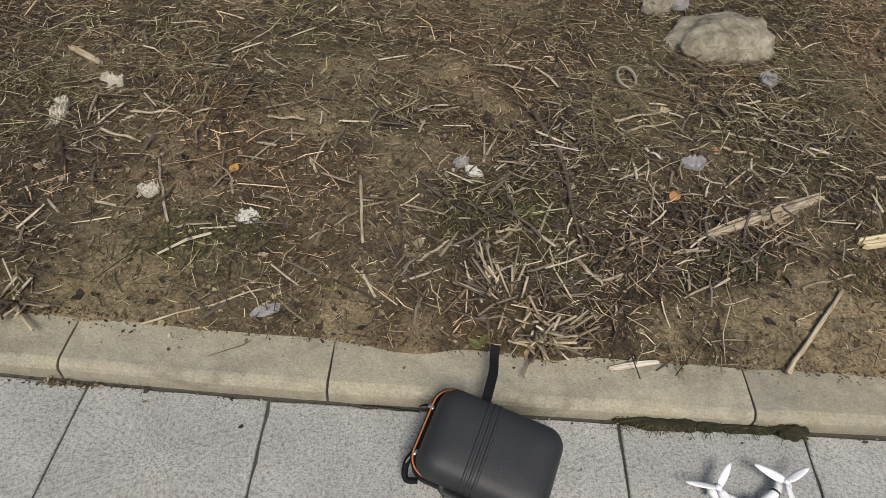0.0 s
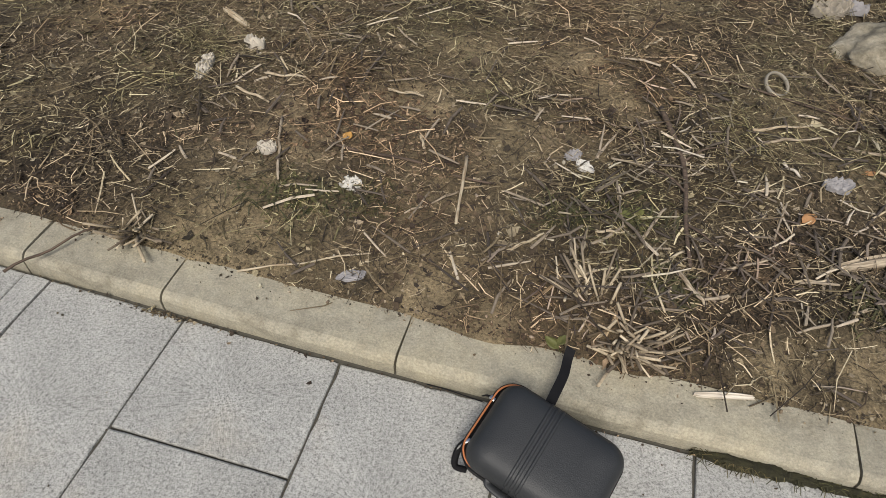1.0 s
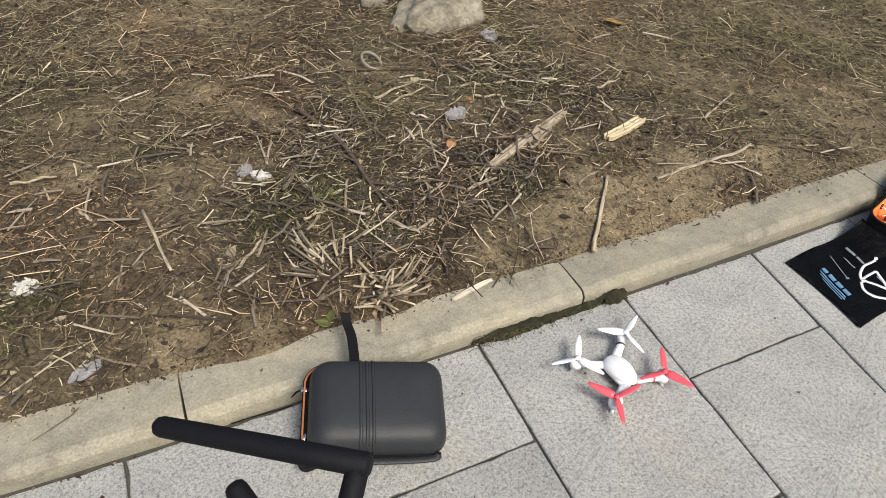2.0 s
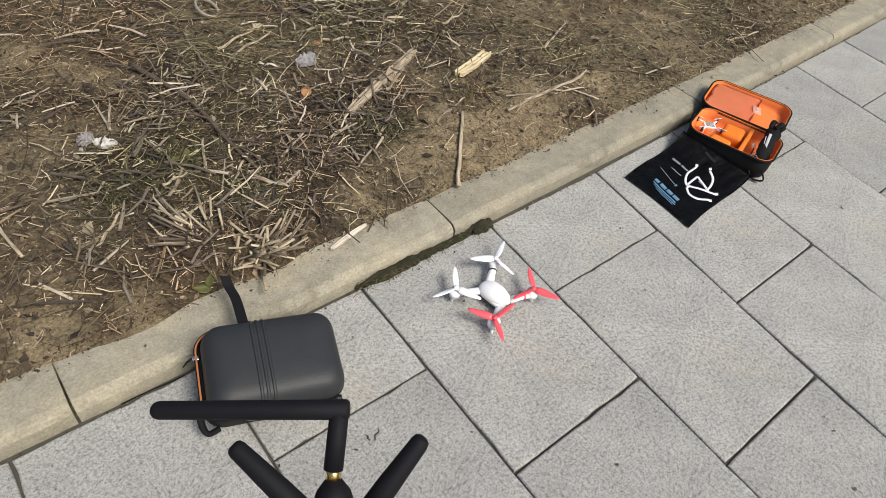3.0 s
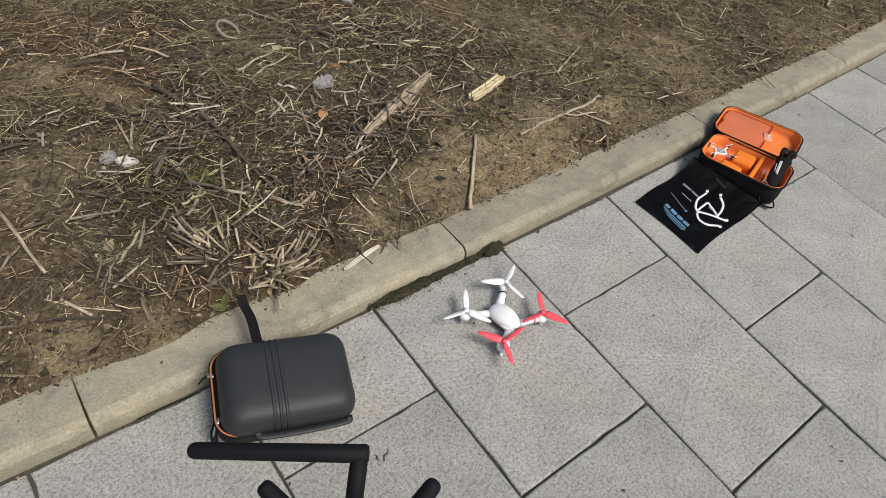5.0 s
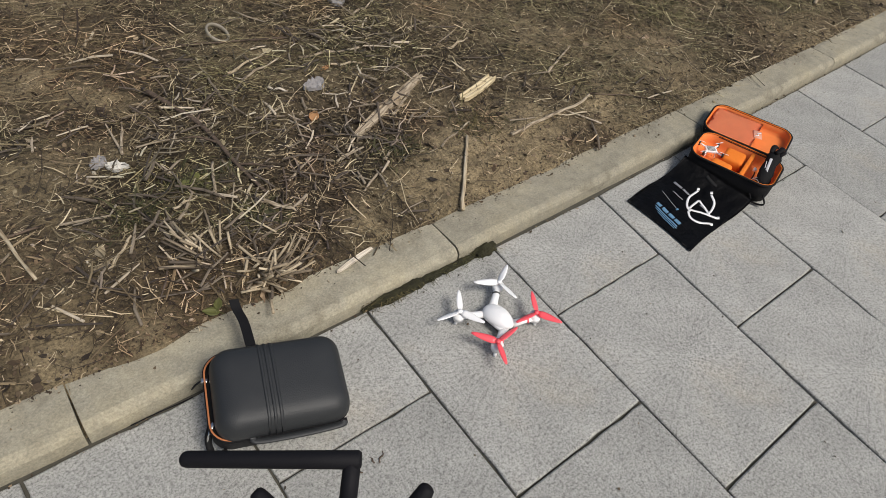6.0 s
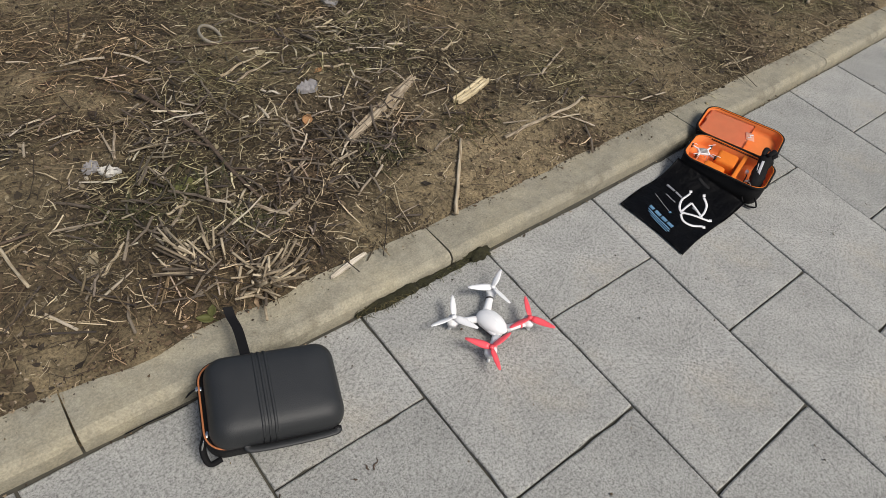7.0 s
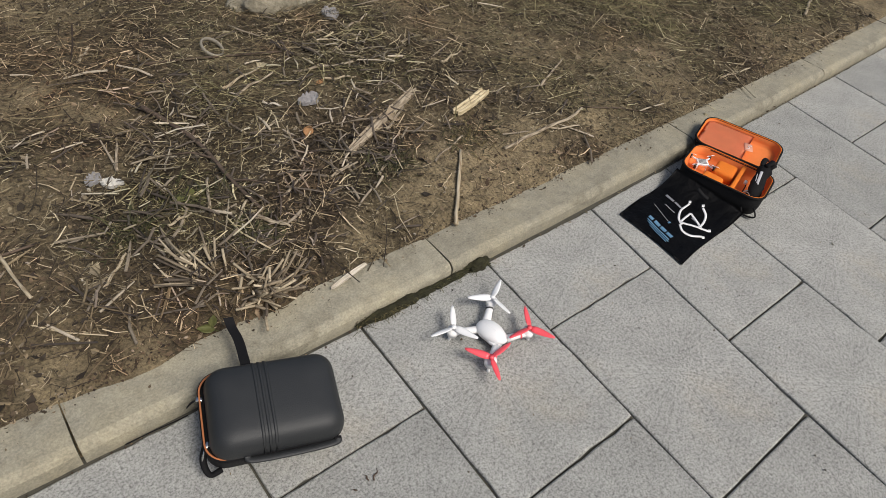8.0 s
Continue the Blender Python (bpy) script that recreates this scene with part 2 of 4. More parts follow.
def kerb_bm(length, seed):
    """A kerb stone along x with a rounded front edge and a slightly battered face."""
    rng = random.Random(seed)
    prof = [(0.004, -0.05), (0.006, 0.028), (0.010, 0.037), (0.017, 0.0435), (0.026, KERB_Z - 0.001), (0.060, KERB_Z), (0.100, KERB_Z + 0.0005), (0.132, KERB_Z), (0.134, -0.05)]
    n = max(3, int(length / 0.05))
    bm = bmesh.new()
    rings = []
    for i in range(n + 1):
        x = -length / 2 + 0.003 + (length - 0.006) * i / n
        pull = 0.004 if i in (0, n) else 0
        ring = []
        for k, (y, z) in enumerate(prof):
            d = 0.0018 * noise.noise((x * 9 + seed, y * 30, z * 30))
            ring.append(bm.verts.new((x, y + d + (pull * 0.4 if k < 4 else 0), z + d - (pull * 0.5 if z > 0.03 else 0) + rng.uniform(-0.0004, 0.0004))))
        rings.append(ring)
    for a, b in zip(rings, rings[1:]):
        for k in range(len(prof) - 1):
            bm.faces.new((a[k], b[k], b[k + 1], a[k + 1]))
    bm.faces.new(rings[0])
    bm.faces.new(rings[-1][::-1])
    bmesh.ops.recalc_face_normals(bm, faces=bm.faces)
    return bm


def kerb():
    root = thing("kerb", pose(0, KERB_Y0, 0), "weathered beige concrete kerb edging the soil", "kerb", kind="structure")
    cuts = [-4.1, -3.07, -2.045, -1.655, -1.068, -0.108, 1.065, 2.125, 3.15, 4.15, 5.15]
    for k, (a, b) in enumerate(zip(cuts, cuts[1:])):
        ya, yb = veer(a), veer(b)
        ob = part("kerb_stone", kerb_bm(math.hypot(b - a, yb - ya), k + 3), KERB, root, smooth=False)
        ob.matrix_basis = pose((a + b) / 2, (ya + yb) / 2, 0, 0, 0, math.degrees(math.atan2(yb - ya, b - a)))


kerb()


# ---- litter on the soil ----
def spots(count, seed, x0=-2.9, x1=3.0, y0=0.385, y1=2.9, power=1.0):
    rng = random.Random(seed)
    out = []
    while len(out) < count:
        x, y = rng.uniform(x0, x1), rng.uniform(y0, y1)
        if rng.random() < cover(x, y) ** power:
            out.append((x, y))
    return out, rng


def stuff(name, verts, faces, mat, label, category, smooth=False):
    me = bpy.data.meshes.new(name)
    me.from_pydata(verts, [], faces)
    if smooth:
        for p in me.polygons:
            p.use_smooth = True
    me.materials.append(mat)
    return tagged(new(name, me), label, category, kind="stuff")


def stalks(name, places, rng, length, radius, sides, mat, label, rise=0.25, high=0.004, bend=0.12, heading=None):
    """Many bent, tapered stalks in one mesh."""
    verts, faces = [], []
    for x, y in places:
        l = min(length[1], length[0] * math.exp(rng.gauss(0, 0.55)))
        r = rng.uniform(*radius)
        a = rng.uniform(0, 2 * math.pi) if heading is None else rng.gauss(heading, 0.6)
        e = rng.gauss(0, rise)
        d = Vector((math.cos(a) * math.cos(e), math.sin(a) * math.cos(e), math.sin(e)))
        s = Vector((-math.sin(a), math.cos(a), 0))
        up = d.cross(s)
        if up.z < 0:
            up = -up
        c = Vector((x, y, lift(x, y) + r + abs(math.sin(e)) * l * 0.42 + rng.uniform(0, high)))
        k = s * rng.gauss(0, bend) * l + up * rng.gauss(0, bend * 0.4) * l
        base = len(verts)
        for i, (f, w) in enumerate(((-0.5, 1.0), (0.05, 0.95), (0.5, rng.uniform(0.35, 0.9)))):
            m = c + d * (l * f) + k * (1 - 4 * f * f)
            for q in range(sides):
                t = 2 * math.pi * q / sides
                verts.append(m + r * w * (math.cos(t) * s + 0.7 * math.sin(t) * up))
        for i in range(2):
            for q in range(sides):
                n = (q + 1) % sides
                o = base + i * sides
                faces.append((o + q, o + n, o + sides + n, o + sides + q))
        faces.append(tuple(base + q for q in range(sides))[::-1])
        faces.append(tuple(base + 2 * sides + q for q in range(sides)))
    return stuff(name, verts, faces, mat, label, "litter")


def crumbs(name, places, rng, size, mat, label, level=-1.0):
    """Curled flakes of leaf and bark."""
    verts, faces = [], []
    for x, y in places:
        s = size * math.exp(rng.gauss(0, 0.45))
        m = Matrix.Translation((x, y, max(level, lift(x, y)) + 0.001 + 0.3 * s * rng.random())) @ Euler((rng.gauss(0, 0.35), rng.gauss(0, 0.35), rng.uniform(0, 6.3))).to_matrix().to_4x4()
        b, t, w = len(verts), 0.0006, rng.uniform(0.35, 0.8)
        for z in (0, -t):
            for px, py, pz in ((-1, -w, 0.25), (0.1, -w * 1.2, 0), (1, 0, 0.3), (0.1, w, 0.05), (-0.9, w * 0.8, 0.2)):
                verts.append(m @ Vector((px * s * rng.uniform(0.7, 1.2), py * s, pz * s + z)))
        faces += [tuple(range(b, b + 5)), tuple(range(b + 9, b + 4, -1))]
        faces += [(b + i, b + 5 + i, b + 5 + (i + 1) % 5, b + (i + 1) % 5) for i in range(5)]
    return stuff(name, verts, faces, mat, label, "litter")


SOILCRUMB = island("soil_clods", [(0.0, (0.075, 0.055, 0.032)), (0.5, (0.16, 0.12, 0.070)), (0.85, (0.27, 0.205, 0.125)), (1.0, (0.42, 0.36, 0.26))])
DRYGRASS = island("dry_grass", [(0.0, (0.07, 0.06, 0.03)), (0.5, (0.17, 0.145, 0.075)), (1.0, (0.36, 0.31, 0.18))])
GREYSTRAW = island("grey_straw", [(0.0, (0.04, 0.032, 0.026)), (0.45, (0.12, 0.098, 0.078)), (0.8, (0.29, 0.24, 0.185)), (1.0, (0.50, 0.44, 0.35))])


def pebble_field(count, seed):
    rng = random.Random(seed)
    verts, faces = [], []
    bm = bmesh.new()
    bmesh.ops.create_icosphere(bm, subdivisions=1, radius=1)
    vs, fs = [v.co.copy() for v in bm.verts], [[v.index for v in f.verts] for f in bm.faces]
    bm.free()
    for _ in range(count):
        x, y = rng.uniform(-2.8, 2.9), 0.39 + 2.4 * rng.random() ** 1.4
        r = 0.0024 * math.exp(rng.gauss(0, 0.5))
        z = lift(x, y)
        if y < 0.412:
            z = max(z, KERB_Z)
        e = Euler((rng.random() * 6, rng.random() * 6, rng.random() * 6)).to_matrix()
        b = len(verts)
        verts += [Vector((x, y, z + r * 0.3)) + e @ Vector((v.x * r, v.y * r * 0.8, v.z * r * 0.6)) * rng.uniform(0.9, 1.1) for v in vs]
        faces += [tuple(b + i for i in f) for f in fs]
    stuff("pebbles", verts, faces, PEBBLE, "small pale stones scattered over the soil", "gravel", True)


NEAR = dict(x0=-2.95, x1=3.0, y1=2.7)
p, r = spots(66000, 11, power=0.75, **NEAR)
stalks("straw_litter", p, r, (0.022, 0.10), (0.0005, 0.0014), 3, STRAW, "broken dry straw strewn thickly over the soil", rise=0.22, high=0.012)
p, r = spots(8200, 12, **NEAR)
stalks("dead_stems", p, r, (0.060, 0.22), (0.0008, 0.0022), 4, STRAW, "longer dead brown weed stems lying crossed", rise=0.14, high=0.016, bend=0.08)
p, r = spots(380, 13, power=1.5, **NEAR)
stalks("thick_stalks", p, r, (0.060, 0.20), (0.0022, 0.0042), 5, STRAW, "thick pale broken stalks on the soil", rise=0.10, high=0.016, bend=0.04)
p, r = spots(330, 17, x0=-0.95, x1=0.35, y0=0.45, y1=1.45, power=2.0)
stalks("grey_stalks", p, r, (0.050, 0.15), (0.0015, 0.0034), 5, GREYSTRAW, "greyish broken stalks heaped over the soil", rise=0.12, high=0.020, bend=0.05)
p, r = spots(26000, 14, power=0.5, **NEAR)
crumbs("leaf_crumbs", p, r, 0.0055, CRUMB, "crumbled brown leaf and bark flakes")
p, r = spots(1800, 15, **NEAR)
crumbs("pale_flakes", p, r, 0.0048, STRAW, "pale dry leaf scraps among the straw")
pebble_field(2600, 16)
r = random.Random(23)
p = [(r.uniform(-2.3, 2.4), 0.41 + 0.75 * r.random() ** 1.2) for _ in range(9000)]
crumbs("soil_crumbs", p, r, 0.0024, SOILCRUMB, "fine clods and chaff over the bare soil")
p = [(r.uniform(-2.3, 2.4), 0.425 + 1.2 * r.random()) for _ in range(9000)]
stalks("chaff", p, r, (0.017, 0.06), (0.0004, 0.0011), 3, STRAW, "short chaff scattered over the bare soil", rise=0.2, high=0.003)
p, r = spots(5600, 18, x0=-2.8, x1=2.9, y0=1.15, y1=2.6, power=0.3)
p += [(x, y) for x, y in spots(1800, 19, x0=0.7, x1=2.7, y0=0.6, y1=1.6, power=0.4)[0]]
stalks("dry_grass", p, r, (0.085, 0.24), (0.0005, 0.0013), 3, DRYGRASS, "long matted strands of dry yellowed grass", rise=0.22, high=0.022, bend=0.16)
rk = random.Random(20)
kerb_crumbs = [(x, y + veer(x)) for x, y in [(rk.uniform(-2.0, 2.6), 0.412 - abs(rk.gauss(0, 0.03))) for _ in range(300)] if y > 0.33]
crumbs("kerb_crumbs", kerb_crumbs, rk, 0.0019, CRUMB, "soil crumbs scattered on the kerb top", KERB_Z + 0.001)
edge = [(x, 0.412 + veer(x) + rk.gauss(0.008, 0.010)) for x in (rk.uniform(-2.05, 2.6) for _ in range(2600))]
crumbs("edge_crumbs", edge, rk, 0.0023, CRUMB, "loose crumbs of soil along the kerb", KERB_Z)


def green_patch(name, centres, count, seed, label, length=0.03, wide=0.0016):
    rng = random.Random(seed)
    verts, faces = [], []
    for _ in range(count):
        cx, cy, s = rng.choice(centres)
        x, y = rng.gauss(cx, s), rng.gauss(cy, s * 0.7)
        if y < 0.42:
            continue
        z, l, a = lift(x, y), length * math.exp(rng.gauss(0, 0.4)), rng.uniform(0, 6.3)
        e = rng.uniform(0.15, 0.8)
        d, s2 = Vector((math.cos(a), math.sin(a), 0)), Vector((-math.sin(a), math.cos(a), 0)) * wide * rng.uniform(0.6, 1.5)
        b = len(verts)
        for f, w, h in ((0, 0.8, 0), (0.5, 1.0, 0.7), (1.0, 0.15, 0.75)):
            m = Vector((x, y, z)) + d * l * f + Vector((0, 0, h * l * e))
            verts += [m - s2 * w, m + s2 * w, m + Vector((0, 0, -0.0005))]
        for o in (b, b + 3):
            faces += [(o, o + 1, o + 4, o + 3), (o + 1, o + 2, o + 5, o + 4), (o + 2, o, o + 3, o + 5)]
    stuff(name, verts, faces, GREEN, label, "grass")


green_patch("grass_blades", [(-1.48, 0.66, 0.08), (-1.28, 0.70, 0.06), (-0.6, 0.84, 0.05), (-0.5, 0.64, 0.05), (-0.03, 0.70, 0.05), (0.3, 0.68, 0.06), (-1.75, 1.5, 0.28), (-2.1, 1.2, 0.22), (-0.78, 0.78, 0.05),
            (0.2, 1.15, 0.1), (1.6, 0.95, 0.2), (2.0, 0.8, 0.2), (0.0, 1.75, 0.18)], 1900, 21, "thin green grass blades among dead litter")
green_patch("clover_leaves", [(-1.45, 0.66, 0.05), (-1.30, 0.71, 0.04), (-0.6, 0.84, 0.025), (-0.48, 0.63, 0.025), (-0.02, 0.70, 0.03)], 420, 22, "small green weed leaves near the kerb", 0.014, 0.0045)


# ---- loose things on the soil ----
def wood(name, pale, dark):
    mat, t, b = nodes(name)
    c = t.nodes.new("ShaderNodeTexCoord")
    m = t.nodes.new("ShaderNodeMapping")
    m.inputs["Scale"].default_value = (14, 160, 160)
    t.links.new(c.outputs["Object"], m.inputs["Vector"])
    n = t.nodes.new("ShaderNodeTexNoise")
    n.inputs["Scale"].default_value, n.inputs["Detail"].default_value = 1.0, 6
    t.links.new(m.outputs[0], n.inputs["Vector"])
    t.links.new(ramp(t, n.outputs["Fac"], [(0.32, dark), (0.62, pale)]), b.inputs["Base Color"])
    b.inputs["Roughness"].default_value = 0.85
    bumped(t, b, n.outputs["Fac"], 0.002)
    return mat


WOOD_PALE = wood("splintered_wood", (0.50, 0.43, 0.31), (0.26, 0.19, 0.11))
WOOD_WHITE = wood("bleached_wood", (0.66, 0.60, 0.50), (0.42, 0.36, 0.28))
WOOD_YELLOW = wood("fresh_wood", (0.66, 0.56, 0.36), (0.38, 0.29, 0.16))
WOOD_GREY = wood("grey_wood", (0.44, 0.37, 0.27), (0.13, 0.095, 0.06))
BARK = wood("dark_bark", (0.12, 0.085, 0.06), (0.045, 0.032, 0.022))


def along(a, b, extra=0.0):
    """A pose on the soil with x from a to b; and the length."""
    (ax, ay), (bx, by) = a, b
    za, zb = max(lift(ax, ay), KERB_Z) + extra, max(lift(bx, by), KERB_Z) + extra
    l = math.dist((ax, ay, za), (bx, by, zb))
    return pose((ax + bx) / 2, (ay + by) / 2, (za + zb) / 2, 0, -math.degrees(math.asin((zb - za) / l)), math.degrees(math.atan2(by - ay, bx - ax))), l


def splinter(name, a, b, width, thick, mat, label, seed, taper=0.5):
    """A torn flat strip of wood with ragged ends and lengthwise ridges."""
    rng = random.Random(seed)
    m, l = along(a, b, thick * 0.5 + 0.006)
    bm = bmesh.new()
    nx, ny = 14, 7
    top, low = [], []
    for j in range(ny):
        v = j / (ny - 1) - 0.5
        e0, e1 = rng.uniform(0, 0.22), rng.uniform(0, 0.16)
        ridge = rng.uniform(-0.3, 0.3) * thick
        for i in range(nx):
            u = -0.5 + e0 * 0.6 + (1 - 0.6 * (e0 + e1)) * i / (nx - 1)
            w = width * (1 - taper * abs(2 * u) ** 2.2)
            x, y = u * l, v * w + 0.012 * l * math.sin(u * 4 + seed)
            z = thick * (0.5 - 1.1 * v * v) + ridge + rng.uniform(-0.06, 0.06) * thick
            top.append(bm.verts.new((x, y, z)))
            low.append(bm.verts.new((x, y, -thick * 0.5)))
    for j in range(ny - 1):
        for i in range(nx - 1):
            k = j * nx + i
            bm.faces.new((top[k], top[k + 1], top[k + nx + 1], top[k + nx]))
            bm.faces.new((low[k], low[k + nx], low[k + nx + 1], low[k + 1]))
    for i in range(nx - 1):
        bm.faces.new((top[i], low[i], low[i + 1], top[i + 1]))
        k = (ny - 1) * nx + i
        bm.faces.new((top[k], top[k + 1], low[k + 1], low[k]))
    for j in range(ny - 1):
        k = j * nx
        bm.faces.new((top[k], top[k + nx], low[k + nx], low[k]))
        k += nx - 1
        bm.faces.new((top[k], low[k], low[k + nx], top[k + nx]))
    solid(name, bm, mat, m, label, "wood", "loose wood", smooth=False)


splinter("wood_splinter", (-0.132, 0.782), (0.300, 1.015), 0.034, 0.014, WOOD_GREY, "long torn strip of pale weathered wood", 3)
splinter("wood_chip", (0.308, 0.804), (0.525, 0.879), 0.040, 0.013, WOOD_YELLOW, "short broad chip of pale split wood", 5, 0.12)
splinter("wood_strip", (-2.10, 1.47), (-1.95, 1.38), 0.022, 0.010, WOOD_PALE, "pale strip of split wood in dark grass", 9, 0.3)
splinter("wood_sliver", (-0.437, 0.378), (-0.309, 0.404), 0.014, 0.006, WOOD_WHITE, "pale wood sliver lying on the kerb edge", 7)


def stick(a, b, radius, mat, label, seed, crook=0.04, name="stick", lie=0.0):
    rng = random.Random(seed)
    m, l = along(a, b, radius + 0.006 + lie)
    pts, rad = [], []
    n = 9
    y = 0
    for i in range(n):
        y += rng.gauss(0, crook) * l / n * 2
        pts.append((-l / 2 + l * i / (n - 1), y, 0.004 * math.sin(i * 1.3 + seed)))
        rad.append(radius * (1.05 - 0.35 * i / n) * rng.uniform(0.88, 1.1))
    bm = bmesh.new()
    tube(bm, pts, rad, 7)
    for v in bm.verts:
        v.co += Vector((0, rng.uniform(-1, 1), rng.uniform(-1, 1))) * radius * 0.12
    return solid(name, bm, mat, m, label, "stick", "loose sticks")


stick((-0.007, 0.392), (0.201, 0.628), 0.0062, WOOD_PALE, "straight pale stalk propped toward the kerb", 1, 0.04)
stick((0.341, 0.561), (0.759, 0.619), 0.0062, WOOD_GREY, "long pale crooked stick on the soil", 2, 0.07)
stick((0.768, 0.627), (1.059, 0.475), 0.0028, BARK, "thin brown twig reaching toward the kerb", 3, 0.04)
stick((-1.07, 0.935), (-1.035, 0.672), 0.0050, WOOD_PALE, "straight pale peeled stick", 4, 0.015)
stick((-1.631, 0.954), (-1.523, 0.707), 0.0045, WOOD_GREY, "grey crooked stick on bare soil", 5, 0.04)
stick((-1.508, 0.41), (-1.21, 0.544), 0.0028, WOOD_PALE, "very long thin straw stem near the kerb", 6, 0.03)
stick((-0.721, 1.035), (-0.662, 1.192), 0.0046, WOOD_GREY, "short grey stick beside crumpled paper", 8, 0.04)
stick((-0.294, 1.295), (-0.119, 1.379), 0.0046, WOOD_PALE, "pale broken stalk on litter", 9, 0.03)
stick((-0.634, 1.655), (-0.577, 1.739), 0.0052, WOOD_PALE, "short pale broken stalk", 10, 0.04)
stick((0.304, 1.488), (0.447, 1.55), 0.0048, WOOD_GREY, "pale weathered stalk in dry grass", 11, 0.04)
stick((1.525, 0.522), (1.737, 0.503), 0.0040, WOOD_PALE, "pale straw piece near the kerb", 12, 0.04)
stick((0.728, 0.801), (0.989, 0.923), 0.0048, WOOD_GREY, "greyish stalk on bare soil", 13, 0.03)
stick((0.034, 1.19), (0.15, 1.165), 0.0046, WOOD_PALE, "pale stalk with a reddish end", 14, 0.04)
stick((0.497, 1.113), (0.633, 1.159), 0.0050, WOOD_PALE, "short pale stalk in dry grass", 15, 0.03)
stick((-0.029, 1.298), (0.185, 1.243), 0.0048, WOOD_GREY, "pale flattened stem across the litter", 16, 0.03)
stick((-0.215, 0.739), (-0.132, 0.763), 0.0040, WOOD_PALE, "broken pale stalk beside the straw", 17, 0.04)
stick((-1.06, 0.8), (-1.17, 0.68), 0.0032, WOOD_GREY, "thin bent stem on the soil", 18, 0.05)
stick((-1.781, 1.141), (-1.645, 1.154), 0.0045, WOOD_PALE, "pale stalk lying in dark litter", 19, 0.02)
stick((-1.834, 1.053), (-1.705, 1.009), 0.0045, WOOD_PALE, "pale short stalk in dark litter", 20, 0.03)
stick((-1.215, 0.973), (-1.191, 0.922), 0.0048, WOOD_PALE, "stubby pale broken stalk on litter", 21, 0.03)
stick((-1.45, 0.88), (-0.98, 0.86), 0.0042, BARK, "long brown stem pressed into the soil", 22, 0.04)
stick((-0.891, 0.628), (-0.815, 0.697), 0.0045, WOOD_PALE, "pale split stalk on bare soil", 23, 0.03)
stick((-0.493, 0.686), (-0.42, 0.602), 0.0060, WOOD_GREY, "thick grey stalk across the litter", 24, 0.02)
stick((-1.376, 1.162), (-1.268, 1.182), 0.0045, WOOD_PALE, "pale flat stalk on brown litter", 26, 0.02)
stick((0.05, 0.838), (0.185, 0.922), 0.0045, WOOD_GREY, "grey stalk beside the torn wood", 27, 0.03)
stick((-0.693, 0.748), (-0.622, 0.768), 0.0040, WOOD_PALE, "thin pale stalk on litter", 28, 0.03)
stick((-0.383, 0.719), (-0.263, 0.788), 0.0045, WOOD_GREY, "bent grey stalk on litter", 29, 0.06)
stick((-0.577, 0.763), (-0.526, 0.892), 0.0045, WOOD_GREY, "grey-brown stalk on the heap", 30, 0.05)
stick((-0.55, 0.667), (-0.471, 0.757), 0.0042, WOOD_PALE, "pale stalk on the heap", 31, 0.03)
stick((-0.216, 1.165), (-0.168, 1.12), 0.0045, WOOD_WHITE, "short whitish stalk beside shredded wrap", 33, 0.02)
stick((-0.095, 0.67), (-0.029, 0.705), 0.0045, WOOD_GREY, "short grey stalk near the kerb", 34, 0.02)
stick((-0.271, 1.257), (-0.103, 1.313), 0.0045, WOOD_GREY, "straight grey stalk in litter", 35, 0.02)
stick((0.1, 0.64), (0.26, 0.7), 0.0035, WOOD_GREY, "thin stalk on bare soil", 36, 0.04)
stick((0.52, 0.6), (0.68, 0.55), 0.0032, WOOD_PALE, "thin straw beside a crooked stick", 37, 0.05)
stick((2.46, 0.66), (2.72, 0.78), 0.0080, WOOD_GREY, "weathered grey stick in dry grass", 38, 0.05)
# thin dark rod laid diagonally over the kerb joint
stick((-2.025, 0.246), (-1.905, 0.43), 0.0035, BARK, "thin dark rod lying across the kerb joint", 25, 0.02, lie=0.012)


def branch():
    m = pose(0, 0, 0)
    line = [(-0.56, 1.32), (-0.495, 1.117), (-0.478, 0.99), (-0.474, 0.847), (-0.458, 0.706)]
    bm = bmesh.new()
    pts = bezier([(x, y, lift(x, y) + 0.016) for x, y in line], 5)
    tube(bm, pts, [0.0085 - 0.004 * i / len(pts) for i in range(len(pts))], 8)
    for s, (dx, dy) in ((6, (0.10, 0.09)), (11, (-0.09, 0.06)), (15, (0.07, -0.06))):
        q = pts[min(s, len(pts) - 1)]
        tube(bm, bezier([q, q + Vector((dx * 0.5, dy * 0.6, 0.012)), q + Vector((dx, dy, 0.006))], 4), [0.004 - 0.0003 * i for i in range(9)], 6)
    solid("branch", bm, BARK, m, "dark forked dead branch lying on straw", "branch", "loose sticks")
    bm = bmesh.new()
    line = [(-0.46, 1.556), (-0.321, 1.533), (0.001, 1.438)]
    pts = bezier([(x, y, lift(x, y) + 0.010) for x, y in line], 6)
    tube(bm, pts, [0.0055 - 0.0002 * i for i in range(len(pts))], 7)
    solid("branch", bm, BARK, m, "thin brown dead branch in dry grass", "branch", "loose sticks")


branch()

PAPER = plain("white_paper", (0.56, 0.54, 0.49), 0.85, grain=60, depth=0.003, vary=0.35)
GREYPAPER = plain("grey_paper", (0.27, 0.26, 0.26), 0.85, grain=70, depth=0.003, vary=0.5)
HUSK = plain("dried_husk", (0.27, 0.24, 0.19), 0.95, grain=160, depth=0.003, vary=0.4)
BONE = plain("pale_tissue", (0.46, 0.42, 0.35), 0.9, grain=120, depth=0.001, vary=0.3)


